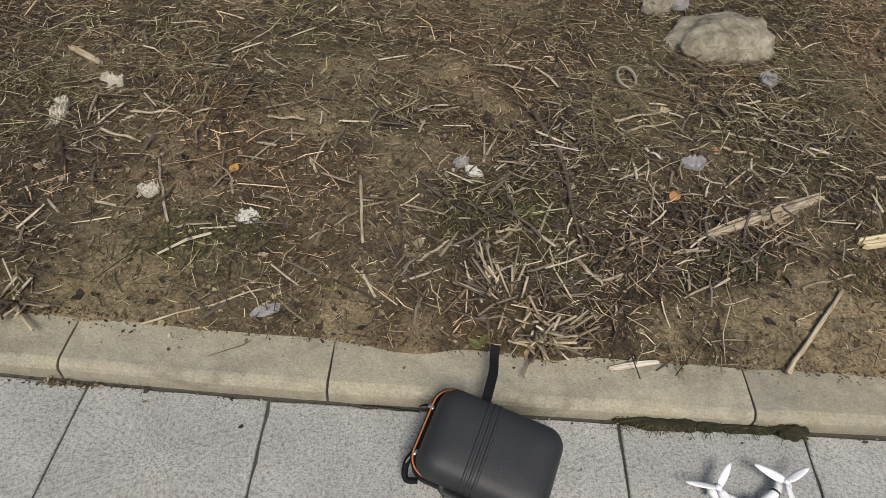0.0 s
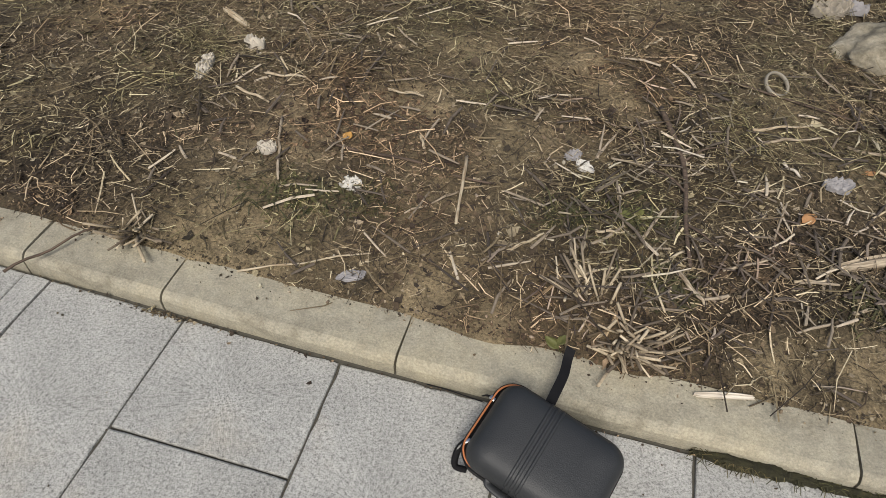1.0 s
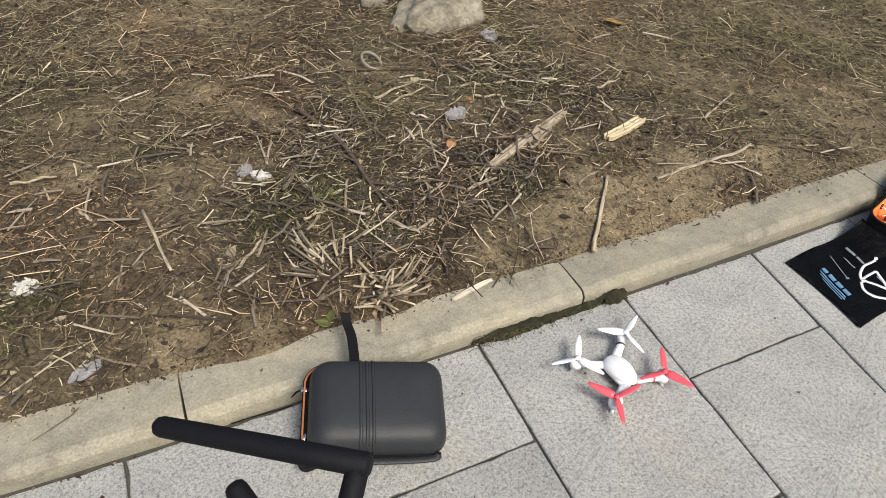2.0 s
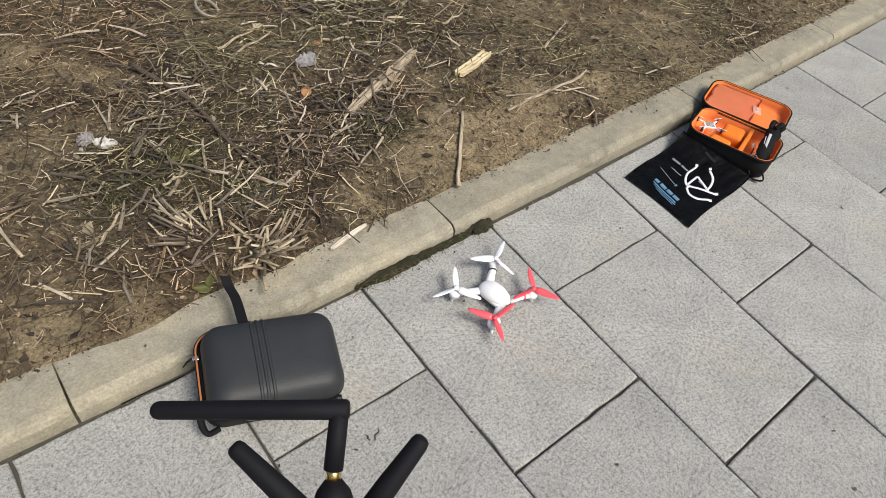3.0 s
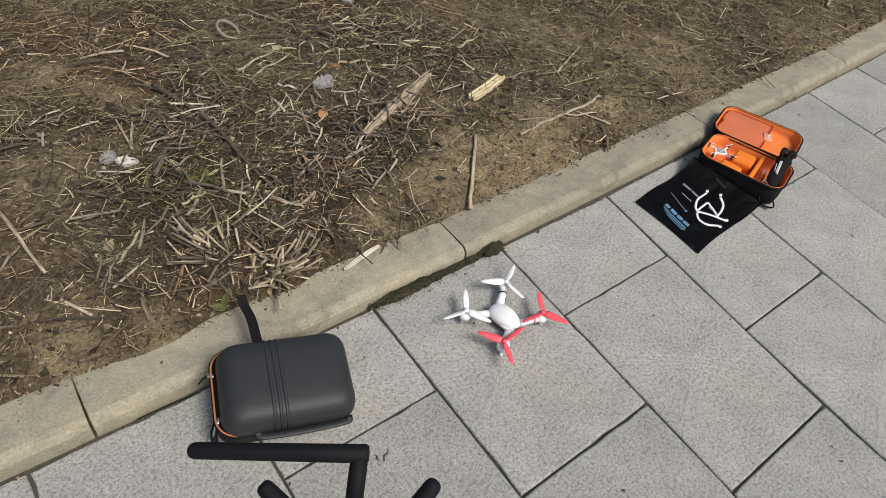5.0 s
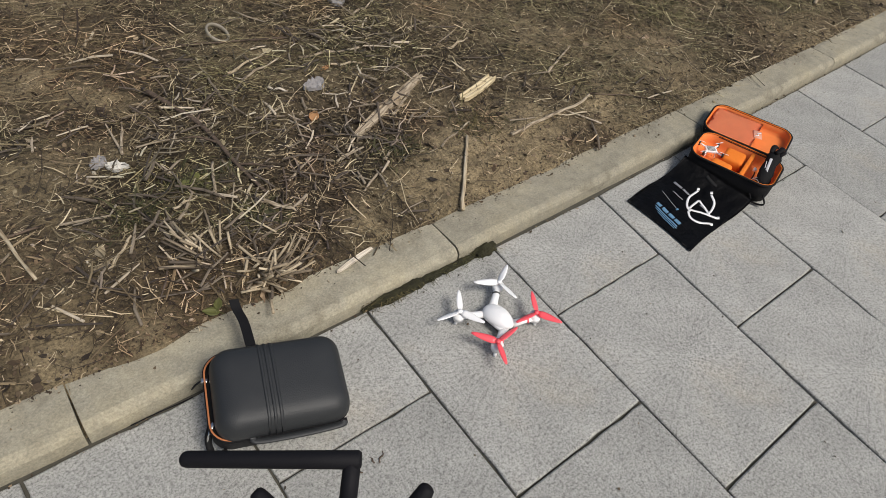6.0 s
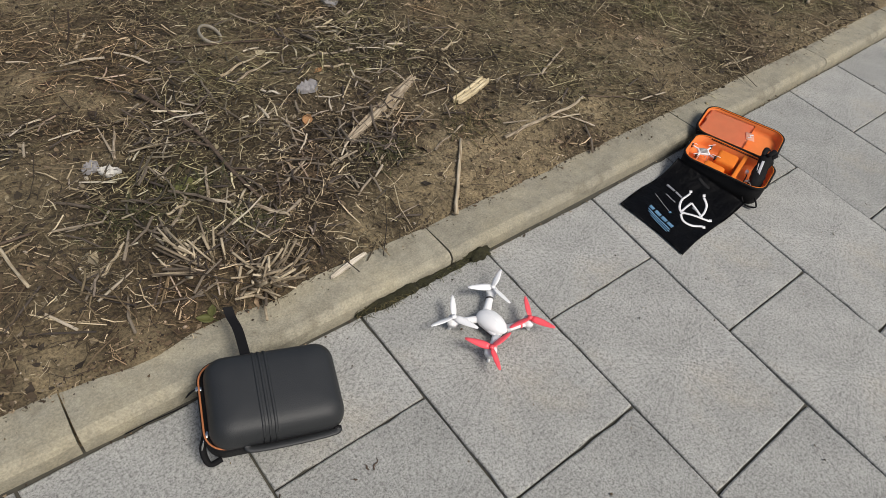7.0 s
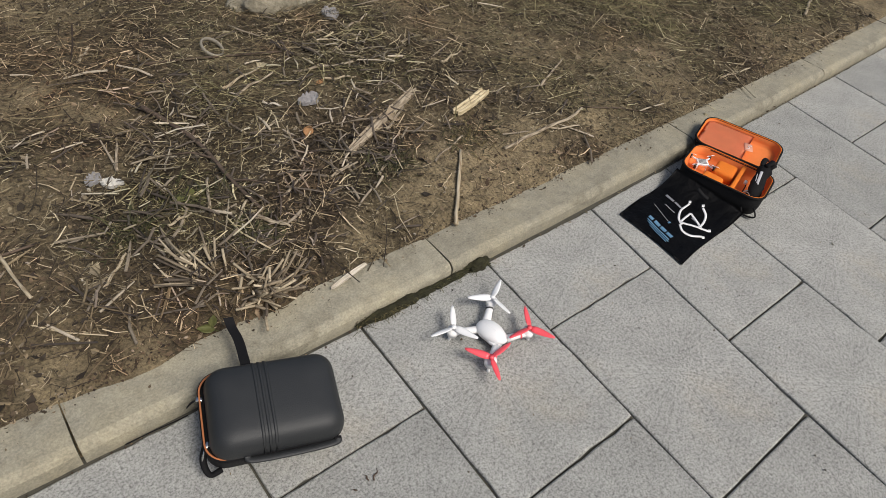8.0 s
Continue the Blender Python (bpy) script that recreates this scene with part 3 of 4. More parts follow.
def crumple(name, x, y, sx, sy, high, mat, label, seed, turn=0.0, category="paper"):
    """A creased scrap with thickness."""
    bm = bmesh.new()
    n = 16
    rng = random.Random(seed)
    o = rng.uniform(0, 50)
    grid = []
    for s in (1, 0):
        for j in range(n):
            for i in range(n):
                u, v = i / (n - 1) * 2 - 1, j / (n - 1) * 2 - 1
                k = math.sqrt(max(1e-6, 1 - 0.5 * v * v)) * (1 + 0.35 * noise.noise((math.atan2(v, u) * 1.1, o, 0)))
                k2 = math.sqrt(max(1e-6, 1 - 0.5 * u * u)) * (1 + 0.35 * noise.noise((math.atan2(v, u) * 1.1, o, 4)))
                z = high * (0.25 + abs(noise.noise((u * 2.2 + o, v * 2.2, 1))) * 1.2 + 0.4 * abs(noise.noise((u * 6 + o, v * 6, 5))))
                grid.append(bm.verts.new((u * k * sx, v * k2 * sy, z * s + (0.0 if s else -0.001))))
    for b, flip in ((0, False), (n * n, True)):
        for j in range(n - 1):
            for i in range(n - 1):
                q = [grid[b + j * n + i], grid[b + j * n + i + 1], grid[b + (j + 1) * n + i + 1], grid[b + (j + 1) * n + i]]
                bm.faces.new(q[::-1] if flip else q)
    ring = [i for i in range(n)] + [n * (k + 1) + n - 1 for k in range(n - 1)] + [n * (n - 1) + n - 2 - k for k in range(n - 1)] + [n * (n - 2 - k) for k in range(n - 2)]
    for a, b in zip(ring, ring[1:] + ring[:1]):
        bm.faces.new((grid[b], grid[a], grid[a + n * n], grid[b + n * n]))
    solid(name, bm, mat, pose(x, y, lift(x, y) + 0.004, 0, 0, turn), label, category, smooth=False)


crumple("paper_scrap", -1.342, 0.755, 0.030, 0.024, 0.020, PAPER, "small bright white crumpled paper scrap", 1, 20)
crumple("crumpled_paper", -0.750, 1.005, 0.028, 0.020, 0.012, PAPER, "crumpled off-white paper in straw", 2, -40)
crumple("crumpled_paper", -0.785, 1.040, 0.026, 0.018, 0.014, GREYPAPER, "grey torn paper shred in straw", 3, 30)
crumple("plastic_wrap", -0.080, 1.10, 0.040, 0.026, 0.018, GREYPAPER, "grey shredded plastic wrap on litter", 4, 10, "rubbish")
crumple("tissue", -1.985, 1.13, 0.022, 0.070, 0.020, BONE, "long twisted pale tissue in dark litter", 5, 10)
crumple("paper_scrap", 0.33, 1.64, 0.035, 0.045, 0.022, GREYPAPER, "torn pale paper beside the rock", 6, 15)
crumple("paper_scrap", -1.235, 0.468, 0.035, 0.016, 0.006, GREYPAPER, "flattened white paper pressed into soil", 7, 25)
crumple("husk", 0.02, 2.13, 0.075, 0.050, 0.045, HUSK, "pale fibrous dried husk beside the rock", 10, 20, "plant debris")
crumple("husk", 0.10, 2.17, 0.050, 0.040, 0.035, GREYPAPER, "grey fibrous dried husk beside the rock", 11, -10, "plant debris")
crumple("stone", -1.614, 0.81, 0.026, 0.022, 0.022, BONE, "pale rounded stone on the soil", 8, 0, "stone")
crumple("stone", -1.891, 1.295, 0.035, 0.026, 0.026, BONE, "pale lumpy stone in dark litter", 9, 0, "stone")

LEAF = plain("dry_leaf", (0.36, 0.19, 0.08), 0.7, grain=200, depth=0.0008, vary=0.35)
LEAF_GOLD = plain("golden_leaf", (0.42, 0.23, 0.06), 0.7, grain=200, depth=0.0008, vary=0.35)
LEAF_GREEN = plain("green_leaf", (0.105, 0.108, 0.030), 0.55, grain=200, depth=0.0006, vary=0.3)


def leaf(x, y, l, w, turn, mat, label, seed, z=None):
    rng = random.Random(seed)
    bm = bmesh.new()
    n, rows = 9, []
    for i in range(n):
        u = i / (n - 1)
        h = w * math.sin(math.pi * u ** 0.8) ** 0.8 if 0 < u < 1 else 0.0006
        c = 0.25 * l * (u - 0.5) ** 2
        rows.append([bm.verts.new(((u - 0.5) * l, s * h, c + 0.35 * abs(s) * h + rng.uniform(0, 0.0015) + dz)) for dz in (0.0, -0.0007) for s in (-1, -0.5, 0, 0.5, 1)])
    for a, b in zip(rows, rows[1:]):
        for k in range(4):
            bm.faces.new((a[k], b[k], b[k + 1], a[k + 1]))
            bm.faces.new((a[k + 5], a[k + 6], b[k + 6], b[k + 5]))
        bm.faces.new((a[0], a[5], b[5], b[0]))
        bm.faces.new((a[4], b[4], b[9], a[9]))
    tube(bm, [(-l * 0.5, 0, 0.05 * l), (-l * 0.75, 0.003, 0.03 * l)], 0.0009, 5)
    solid("fallen_leaf", bm, mat, pose(x, y, (lift(x, y) if z is None else z) + 0.008, rng.uniform(-12, 12), rng.uniform(-12, 12), turn), label, "leaf", "fallen leaves")


leaf(-0.166, 0.955, 0.045, 0.016, 40, LEAF, "curled orange-brown dry leaf", 1)
leaf(0.90, 1.56, 0.10, 0.030, -20, LEAF_GOLD, "large golden-brown dry leaf", 2)
leaf(0.015, 1.188, 0.035, 0.010, 15, LEAF, "small reddish dry leaf", 3)
leaf(-0.745, 0.418, 0.040, 0.013, 150, LEAF_GREEN, "green-yellow leaf beside the strap", 4)
leaf(-0.722, 0.43, 0.034, 0.010, 60, LEAF_GREEN, "folded green leaf beside the strap", 5)
leaf(-1.42, 0.93, 0.035, 0.014, 80, LEAF_GOLD, "small orange dry leaf", 6)
leaf(-0.62, 0.83, 0.035, 0.013, 10, LEAF_GREEN, "small green weed leaf", 7)
leaf(-0.59, 0.86, 0.030, 0.012, 100, LEAF_GREEN, "small green weed leaf", 8)


def rock():
    bm = bmesh.new()
    bmesh.ops.create_icosphere(bm, subdivisions=5, radius=1)
    for v in bm.verts:
        d = 1 + 0.18 * noise.noise(v.co * 1.3) + 0.12 * noise.noise(v.co * 3.2) + 0.06 * abs(noise.noise(v.co * 8)) + 0.03 * noise.noise(v.co * 18)
        v.co = Vector((v.co.x * 0.215, v.co.y * 0.14, v.co.z * 0.095)) * d
    mat, t, b = nodes("limestone")
    base = ramp(t, noisy(t, 11, 8, 0.7), [(0.34, (0.10, 0.09, 0.062)), (0.5, (0.27, 0.24, 0.175)), (0.68, (0.45, 0.41, 0.32))])
    base = mixed(t, 0.6, base, ramp(t, noisy(t, 70, 6, 0.75), [(0.3, 0.55), (0.65, 1.2)]), "MULTIPLY")
    t.links.new(base, b.inputs["Base Color"])
    b.inputs["Roughness"].default_value = 0.95
    bumped(t, b, noisy(t, 60, 7, 0.75), 0.008)
    solid("rock", bm, mat, pose(0.225, 1.88, 0.09, 3, -4, 12), "large rough pale limestone rock in dry grass", "rock")


rock()


def ring():
    bm = bmesh.new()
    pts = [(0.040 * math.cos(a), 0.040 * math.sin(a), 0) for a in [2 * math.pi * k / 28 for k in range(29)]]
    tube(bm, pts, 0.0045, 8, cap=False, flat=1.6)
    bmesh.ops.remove_doubles(bm, verts=bm.verts, dist=0.0001)
    solid("plastic_ring", bm, plain("dull_plastic", (0.24, 0.215, 0.17), 0.5), pose(-0.212, 1.552, lift(-0.212, 1.552) + 0.020, 28, 12, 20), "dull grey plastic ring half buried in litter", "ring")


ring()


def tuft(x, y, count, spread, seed, toward, label, tight=1.1):
    """A cut-off clump: stubby hollow stems fanning out of one root."""
    rng = random.Random(seed)
    root = thing("straw_clump", pose(x, y, lift(x, y) - 0.004), label, "plant", "straw clumps")
    for k in range(count):
        a = rng.gauss(toward, tight)
        e = rng.uniform(0.12, 1.0)
        l = rng.uniform(0.055, 0.13) * spread
        d = Vector((math.cos(a) * math.cos(e), math.sin(a) * math.cos(e), math.sin(e)))
        o = Vector((rng.gauss(0, 0.022), rng.gauss(0, 0.018), 0.004))
        r = rng.uniform(0.0022, 0.0042)
        bm = bmesh.new()
        tube(bm, [o, o + d * l * 0.5 + Vector((0, 0, rng.uniform(-0.004, 0.004))), o + d * l], [r * 0.9, r, r * 0.9], 6)
        part("stem", bm, CLUMP, root, smooth=True)


def stem_material(name, stops):
    mat, t, b = nodes(name)
    i = t.nodes.new("ShaderNodeObjectInfo")
    base = ramp(t, i.outputs["Random"], stops)
    base = mixed(t, 0.7, base, ramp(t, noisy(t, 90, 4, 0.7), [(0.3, 0.6), (0.7, 1.25)]), "MULTIPLY")
    t.links.new(base, b.inputs["Base Color"])
    b.inputs["Roughness"].default_value = 0.8
    return mat


STEM = stem_material("broken_stalk", [(0.0, (0.045, 0.035, 0.028)), (0.45, (0.12, 0.096, 0.072)), (0.8, (0.28, 0.23, 0.165)), (1.0, (0.62, 0.53, 0.40))])
CLUMP = stem_material("cut_stem", [(0.0, (0.08, 0.062, 0.045)), (0.35, (0.20, 0.158, 0.108)), (0.75, (0.40, 0.33, 0.225)), (1.0, (0.66, 0.56, 0.40))])


def stalk_pieces(count, seed):
    """The larger broken stalks, one by one, on shared meshes."""
    rng = random.Random(seed)
    root = thing("stalk_litter", pose(0, 0, 0), "loose layer of broken pale stalks on soil", "litter")
    pool = []
    for k in range(14):
        l, rad = rng.uniform(0.05, 0.15), rng.uniform(0.0022, 0.0042)
        b2 = bmesh.new()
        tube(b2, [(-l / 2, 0, 0), (rng.uniform(-0.1, 0.1) * l, rng.gauss(0, 0.03) * l, 0.002), (l / 2, rng.gauss(0, 0.05) * l, 0)], [rad, rad * 1.05, rad * rng.uniform(0.5, 0.95)], 6, flat=0.75)
        me = bpy.data.meshes.new("stalk")
        b2.normal_update()
        b2.to_mesh(me)
        b2.free()
        me.materials.append(STEM)
        pool.append(me)
    places, _ = spots(count, seed, x0=-1.9, x1=1.1, y0=0.44, y1=1.7, power=1.3)
    for x, y in places:
        ob = new("stalk", rng.choice(pool))
        ob.parent = root
        ob.matrix_basis = pose(x, y, lift(x, y) + 0.006 + rng.uniform(0, 0.012), rng.uniform(-20, 20), rng.gauss(0, 6), rng.uniform(0, 360))


stalk_pieces(300, 41)
tuft(-0.585, 0.452, 74, 0.85, 31, -0.9, "cut clump of dry straw stems overhanging the kerb")
tuft(-0.70, 0.560, 30, 1.0, 32, 2.3, "flattened clump of grey straw stems")
tuft(-1.80, 0.452, 24, 0.85, 33, -0.4, "small cut straw clump beside the kerb")


def moss():
    mat, t, b = nodes("moss")
    base = ramp(t, noisy(t, 45, 6, 0.7), [(0.3, (0.014, 0.013, 0.006)), (0.6, (0.04, 0.038, 0.015)), (0.8, (0.09, 0.075, 0.03))])
    t.links.new(base, b.inputs["Base Color"])
    b.inputs["Roughness"].default_value = 1.0
    bumped(t, b, noisy(t, 220, 5, 0.8), 0.006)
    rng = random.Random(8)
    bm = bmesh.new()
    for cx, w, h, l in ((-0.335, 0.017, 0.020, 0.06), (-0.27, 0.019, 0.022, 0.05), (-0.21, 0.013, 0.016, 0.045), (-0.15, 0.011, 0.014, 0.045), (-0.095, 0.011, 0.013, 0.045), (-0.018, 0.020, 0.026, 0.042), (-0.39, 0.008, 0.010, 0.035)):
        r = bmesh.ops.create_icosphere(bm, subdivisions=4, radius=1)
        for v in r["verts"]:
            d = 1 + 0.28 * noise.noise(v.co * 2.4 + Vector((cx * 40, 0, 0))) + 0.16 * noise.noise(v.co * 7 + Vector((cx * 40, 3, 0))) + 0.06 * rng.uniform(-1, 1)
            v.co = Vector((cx + v.co.x * l * d, 0.2745 + v.co.y * w * d, max(-0.004, v.co.z) * h * d))
    solid("moss", bm, mat, pose(0, 0, 0), "dark moss growing in the joint below the kerb", "moss", kind="stuff")
    verts, faces = [], []
    for _ in range(260):
        x = rng.choice((rng.gauss(-0.33, 0.035), rng.uniform(-0.42, 0.02)))
        y, a, l = 0.272 + rng.gauss(0, 0.006), rng.uniform(0, 6.3), rng.uniform(0.012, 0.035)
        d, s, q = Vector((math.cos(a), math.sin(a), 0)), Vector((-math.sin(a), math.cos(a), 0)) * 0.0008, len(verts)
        for f, z in ((0, 0.004), (0.5, 0.015), (1, 0.012)):
            m = Vector((x, y, z)) + d * l * f
            verts += [m - s, m + s]
        faces += [(q, q + 1, q + 3, q + 2), (q + 2, q + 3, q + 5, q + 4)]
    stuff("joint_grass", verts, faces, GREEN, "short grass sprouting from the kerb joint", "grass")


moss()


# ---- the closed hard case ----
SHELL = plain("grey_moulded_foam", (0.024, 0.026, 0.028), 0.50, grain=420, depth=0.0006, vary=0.15, spec=0.38)
BLACK = plain("black_nylon", (0.006, 0.006, 0.007), 0.75, grain=600, depth=0.0008, vary=0.3, spec=0.2)
ORANGE = plain("orange_fabric", (0.80, 0.22, 0.05), 0.75, grain=380, depth=0.0008, vary=0.12)
ORANGE_DEEP = plain("orange_mesh", (0.88, 0.33, 0.16), 0.6, grain=500, depth=0.0010, vary=0.10)
FOAM = plain("orange_foam", (0.80, 0.20, 0.012), 0.8, grain=260, depth=0.0014, vary=0.12)
CASEBASE = plain("black_fabric", (0.012, 0.012, 0.013), 0.7, grain=500, depth=0.0008, vary=0.3, spec=0.25)
PIPING = plain("dull_orange_cord", (0.42, 0.15, 0.055), 0.7, depth=0)
STEEL = plain("bright_steel", (0.72, 0.72, 0.70), 0.25, 1.0, depth=0)
WHITE = plain("white_plastic", (0.85, 0.85, 0.85), 0.38, depth=0.0001, vary=0.04)
RED = plain("red_plastic", (0.90, 0.10, 0.125), 0.4, depth=0.0001, vary=0.06)
CARBON = plain("dark_plastic", (0.022, 0.022, 0.025), 0.45, depth=0.0002)
GOLD = plain("brass", (0.75, 0.52, 0.18), 0.28, 1.0, depth=0)


def rrect(l, w, r, n=7):
    r = min(r, l / 2 - 1e-4, w / 2 - 1e-4)
    pts = []
    for cx, cy, a0 in ((1, 1, 0), (-1, 1, 90), (-1, -1, 180), (1, -1, 270)):
        for k in range(n + 1):
            a = radians(a0 + 90 * k / n)
            pts.append((cx * (l / 2 - r) + r * math.cos(a), cy * (w / 2 - r) + r * math.sin(a)))
    return pts


def loft(bm, l, w, r, levels, n=7, close=(True, True)):
    """Rounded rectangles stacked by (inset, z)."""
    rings = [[bm.verts.new((x, y, z)) for x, y in rrect(l - 2 * i, w - 2 * i, max(r - i * 0.6, 0.003), n)] for i, z in levels]
    for a, b in zip(rings, rings[1:]):
        for k in range(len(a)):
            q = (k + 1) % len(a)
            bm.faces.new((a[k], a[q], b[q], b[k]))
    if close[0]:
        bm.faces.new(rings[0][::-1])
    if close[1]:
        bm.faces.new(rings[-1])
    bmesh.ops.recalc_face_normals(bm, faces=bm.faces)
    return rings


def ring_tube(l, w, r, z, radius, mat, parent, name, label="", flat=1.0):
    pts = [(x, y, z) for x, y in rrect(l, w, r, 8)]
    bm = bmesh.new()
    tube(bm, pts + pts[:2], radius, 8, cap=False, flat=flat)
    bmesh.ops.remove_doubles(bm, verts=bm.verts, dist=0.0002)
    return part(name, bm, mat, parent, label)


def closed_case():
    L, W, R = 0.278, 0.194, 0.042
    root = thing("hard_case", pose(-0.7240, 0.1520, 0.0270, 9.0, 5.0, -18.5) @ Matrix.Diagonal((1, 1, 1.24, 1)), "closed dark grey zipped hard case leaning on the kerb", "case")
    bm = bmesh.new()
    loft(bm, L, W, R, [(0.010, 0.0), (0.005, 0.003), (0.002, 0.010), (0.001, 0.030), (0.001, 0.041), (0.010, 0.042)])
    body = part("base_shell", bm, CASEBASE, root, "black fabric-covered lower half")
    lid_profile = [(0.010, 0.047), (0.001, 0.048), (0.0, 0.054), (0.0015, 0.066), (0.006, 0.077), (0.013, 0.085), (0.023, 0.090), (0.040, 0.0925), (0.070, 0.0935)]
    bm = bmesh.new()
    loft(bm, L - 0.010, W - 0.004, R - 0.003, lid_profile)
    lid = part("lid_shell", bm, SHELL, root)
    lid.matrix_basis = pose(0.005, -0.004, 0.0)
    prof = [(-W / 2 + 0.002 + i, z) for i, z in lid_profile[2:]] + [(W / 2 - 0.002 - i, z) for i, z in lid_profile[:1:-1]]
    for k, x in enumerate((-0.034, -0.022, -0.010)):
        bm = bmesh.new()
        tube(bm, [(x, y * 1.003, z + 0.0002) for y, z in prof], 0.0034, 8, flat=0.4)
        part("rib", bm, SHELL, lid)
    for x in (-0.030, -0.020, -0.010):
        bm = bmesh.new()
        tube(bm, [(x, -W / 2 + 0.001, 0.034), (x, -W / 2 + 0.004, 0.020), (x, -W / 2 + 0.008, 0.008)], 0.0026, 6)
        part("rib", bm, SHELL, body)
    ring_tube(L - 0.002, W - 0.002, R, 0.0445, 0.0040, BLACK, root, "zip_tape", "black zip tape", 1.0)
    ring_tube(L - 0.002, W - 0.004, R, 0.0470, 0.0022, PIPING, root, "piping", "thin orange piping along the zip")
    # carrying handle on the front
    bm = bmesh.new()
    pts = bezier([(-0.062, -W / 2 + 0.002, 0.048), (-0.050, -W / 2 - 0.008, 0.047), (0.03, -W / 2 - 0.010, 0.046), (0.110, -W / 2 - 0.007, 0.046), (0.122, -W / 2 + 0.002, 0.046)], 6)
    tube(bm, pts, 0.0085, 8, flat=0.35)
    handle = part("handle", bm, SHELL, root, "black padded carrying handle")
    for x in (-0.060, 0.120):
        bm = bmesh.new()
        box(bm, 0.016, 0.008, 0.018, pose(x, -W / 2 + 0.001, 0.040), 0.002)
        part("handle_anchor", bm, BLACK, handle)
    # wrist strap over the kerb
    bm = bmesh.new()
    pts = bezier([(-0.038, W / 2 - 0.004, 0.050), (-0.040, W / 2 + 0.02, 0.050), (-0.045, W / 2 + 0.07, 0.046), (-0.055, W / 2 + 0.106, 0.044), (-0.060, W / 2 + 0.128, 0.050)], 6)
    rows = []
    for p in pts:
        rows.append([bm.verts.new(p + Vector((s * 0.0105, 0, dz))) for s, dz in ((-1, 0), (1, 0), (1, -0.0018), (-1, -0.0018))])
    for a, b in zip(rows, rows[1:]):
        for k in range(4):
            bm.faces.new((a[k], b[k], b[(k + 1) % 4], a[(k + 1) % 4]))
    bm.faces.new(rows[0])
    bm.faces.new(rows[-1][::-1])
    bmesh.ops.recalc_face_normals(bm, faces=bm.faces)
    part("strap", bm, BLACK, root, "black webbing wrist strap", smooth=False)
    # zip pulls
    for x, y, a in ((-L / 2 + 0.006, -W / 2 + 0.040, 235), (-L / 2 + 0.001, W / 2 - 0.055, 165)):
        bm = bmesh.new()
        box(bm, 0.014, 0.009, 0.006, pose(x, y, 0.045, 0, 0, a), 0.0015)
        slider = part("zip_slider", bm, STEEL, root, "bright steel zip slider")
        bm = bmesh.new()
        d = Vector((math.cos(radians(a)), math.sin(radians(a)), 0))
        o = Vector((x, y, 0.045)) + d * 0.006
        tube(bm, [o, o + d * 0.012 + Vector((0, 0, -0.016)), o + d * 0.020 + Vector((0, 0, -0.034))], [0.003, 0.0042, 0.003], 8, flat=0.5)
        part("zip_pull", bm, STEEL if a > 200 else BLACK, slider)
    # thin black line from the case along the joint at the kerb's foot
    inv = root.matrix_world.inverted()
    bm = bmesh.new()
    tube(bm, [inv @ Vector(p) for p in bezier([(-0.862, 0.256, 0.020), (-0.890, 0.266, 0.006), (-0.940, 0.2715, 0.003), (-0.990, 0.2725, 0.003)], 5)], 0.0013, 6)
    part("cord", bm, BLACK, root, "thin black line from the case along the kerb joint")
    # side loop at the front corner
    bm = bmesh.new()
    tube(bm, bezier([(-L / 2 + 0.004, -0.05, 0.036), (-L / 2 - 0.004, -0.075, 0.020), (-L / 2 + 0.006, -0.100, 0.008), (-L / 2 + 0.030, -W / 2 + 0.002, 0.010)], 5), 0.007, 8, flat=0.5)
    part("side_loop", bm, BLACK, root, "black webbing loop at the corner")


closed_case()


# ---- the quadcopter ----
def blade_bm(r, turn, lift_sign):
    bm = bmesh.new()
    n = 8
    for k in range(3):
        a = radians(turn + 120 * k)
        u, v = Vector((math.cos(a), math.sin(a), 0)), Vector((-math.sin(a), math.cos(a), 0))
        rows = []
        for i in range(n):
            s = i / (n - 1)
            x = 0.005 + (r - 0.005) * s
            w = r * (0.055 + 0.080 * max(0.0, math.sin(math.pi * min(1, (s + 0.04) ** 0.62))) ** 0.9) * (1 if s < 0.97 else 0.7)
            pitch = radians(30 - 20 * s) * lift_sign
            c, z = math.cos(pitch), math.sin(pitch)
            top = [bm.verts.new(u * x + v * (w * q * c) + Vector((0, 0, w * q * z + 0.0011 * (1 - q * q) + 0.002 * s))) for q in (-1, -0.3, 0.4, 1)]
            low = [bm.verts.new(u * x + v * (w * q * c) + Vector((0, 0, w * q * z - 0.0006 + 0.002 * s))) for q in (1, 0.4, -0.3, -1)]
            rows.append(top + low)
        for p, q in zip(rows, rows[1:]):
            for i in range(8):
                bm.faces.new((p[i], q[i], q[(i + 1) % 8], p[(i + 1) % 8]))
        bm.faces.new(rows[0])
        bm.faces.new(rows[-1][::-1])
    bmesh.ops.create_cone(bm, cap_ends=True, segments=16, radius1=0.0065, radius2=0.0058, depth=0.007)
    bmesh.ops.recalc_face_normals(bm, faces=bm.faces)
    return bm


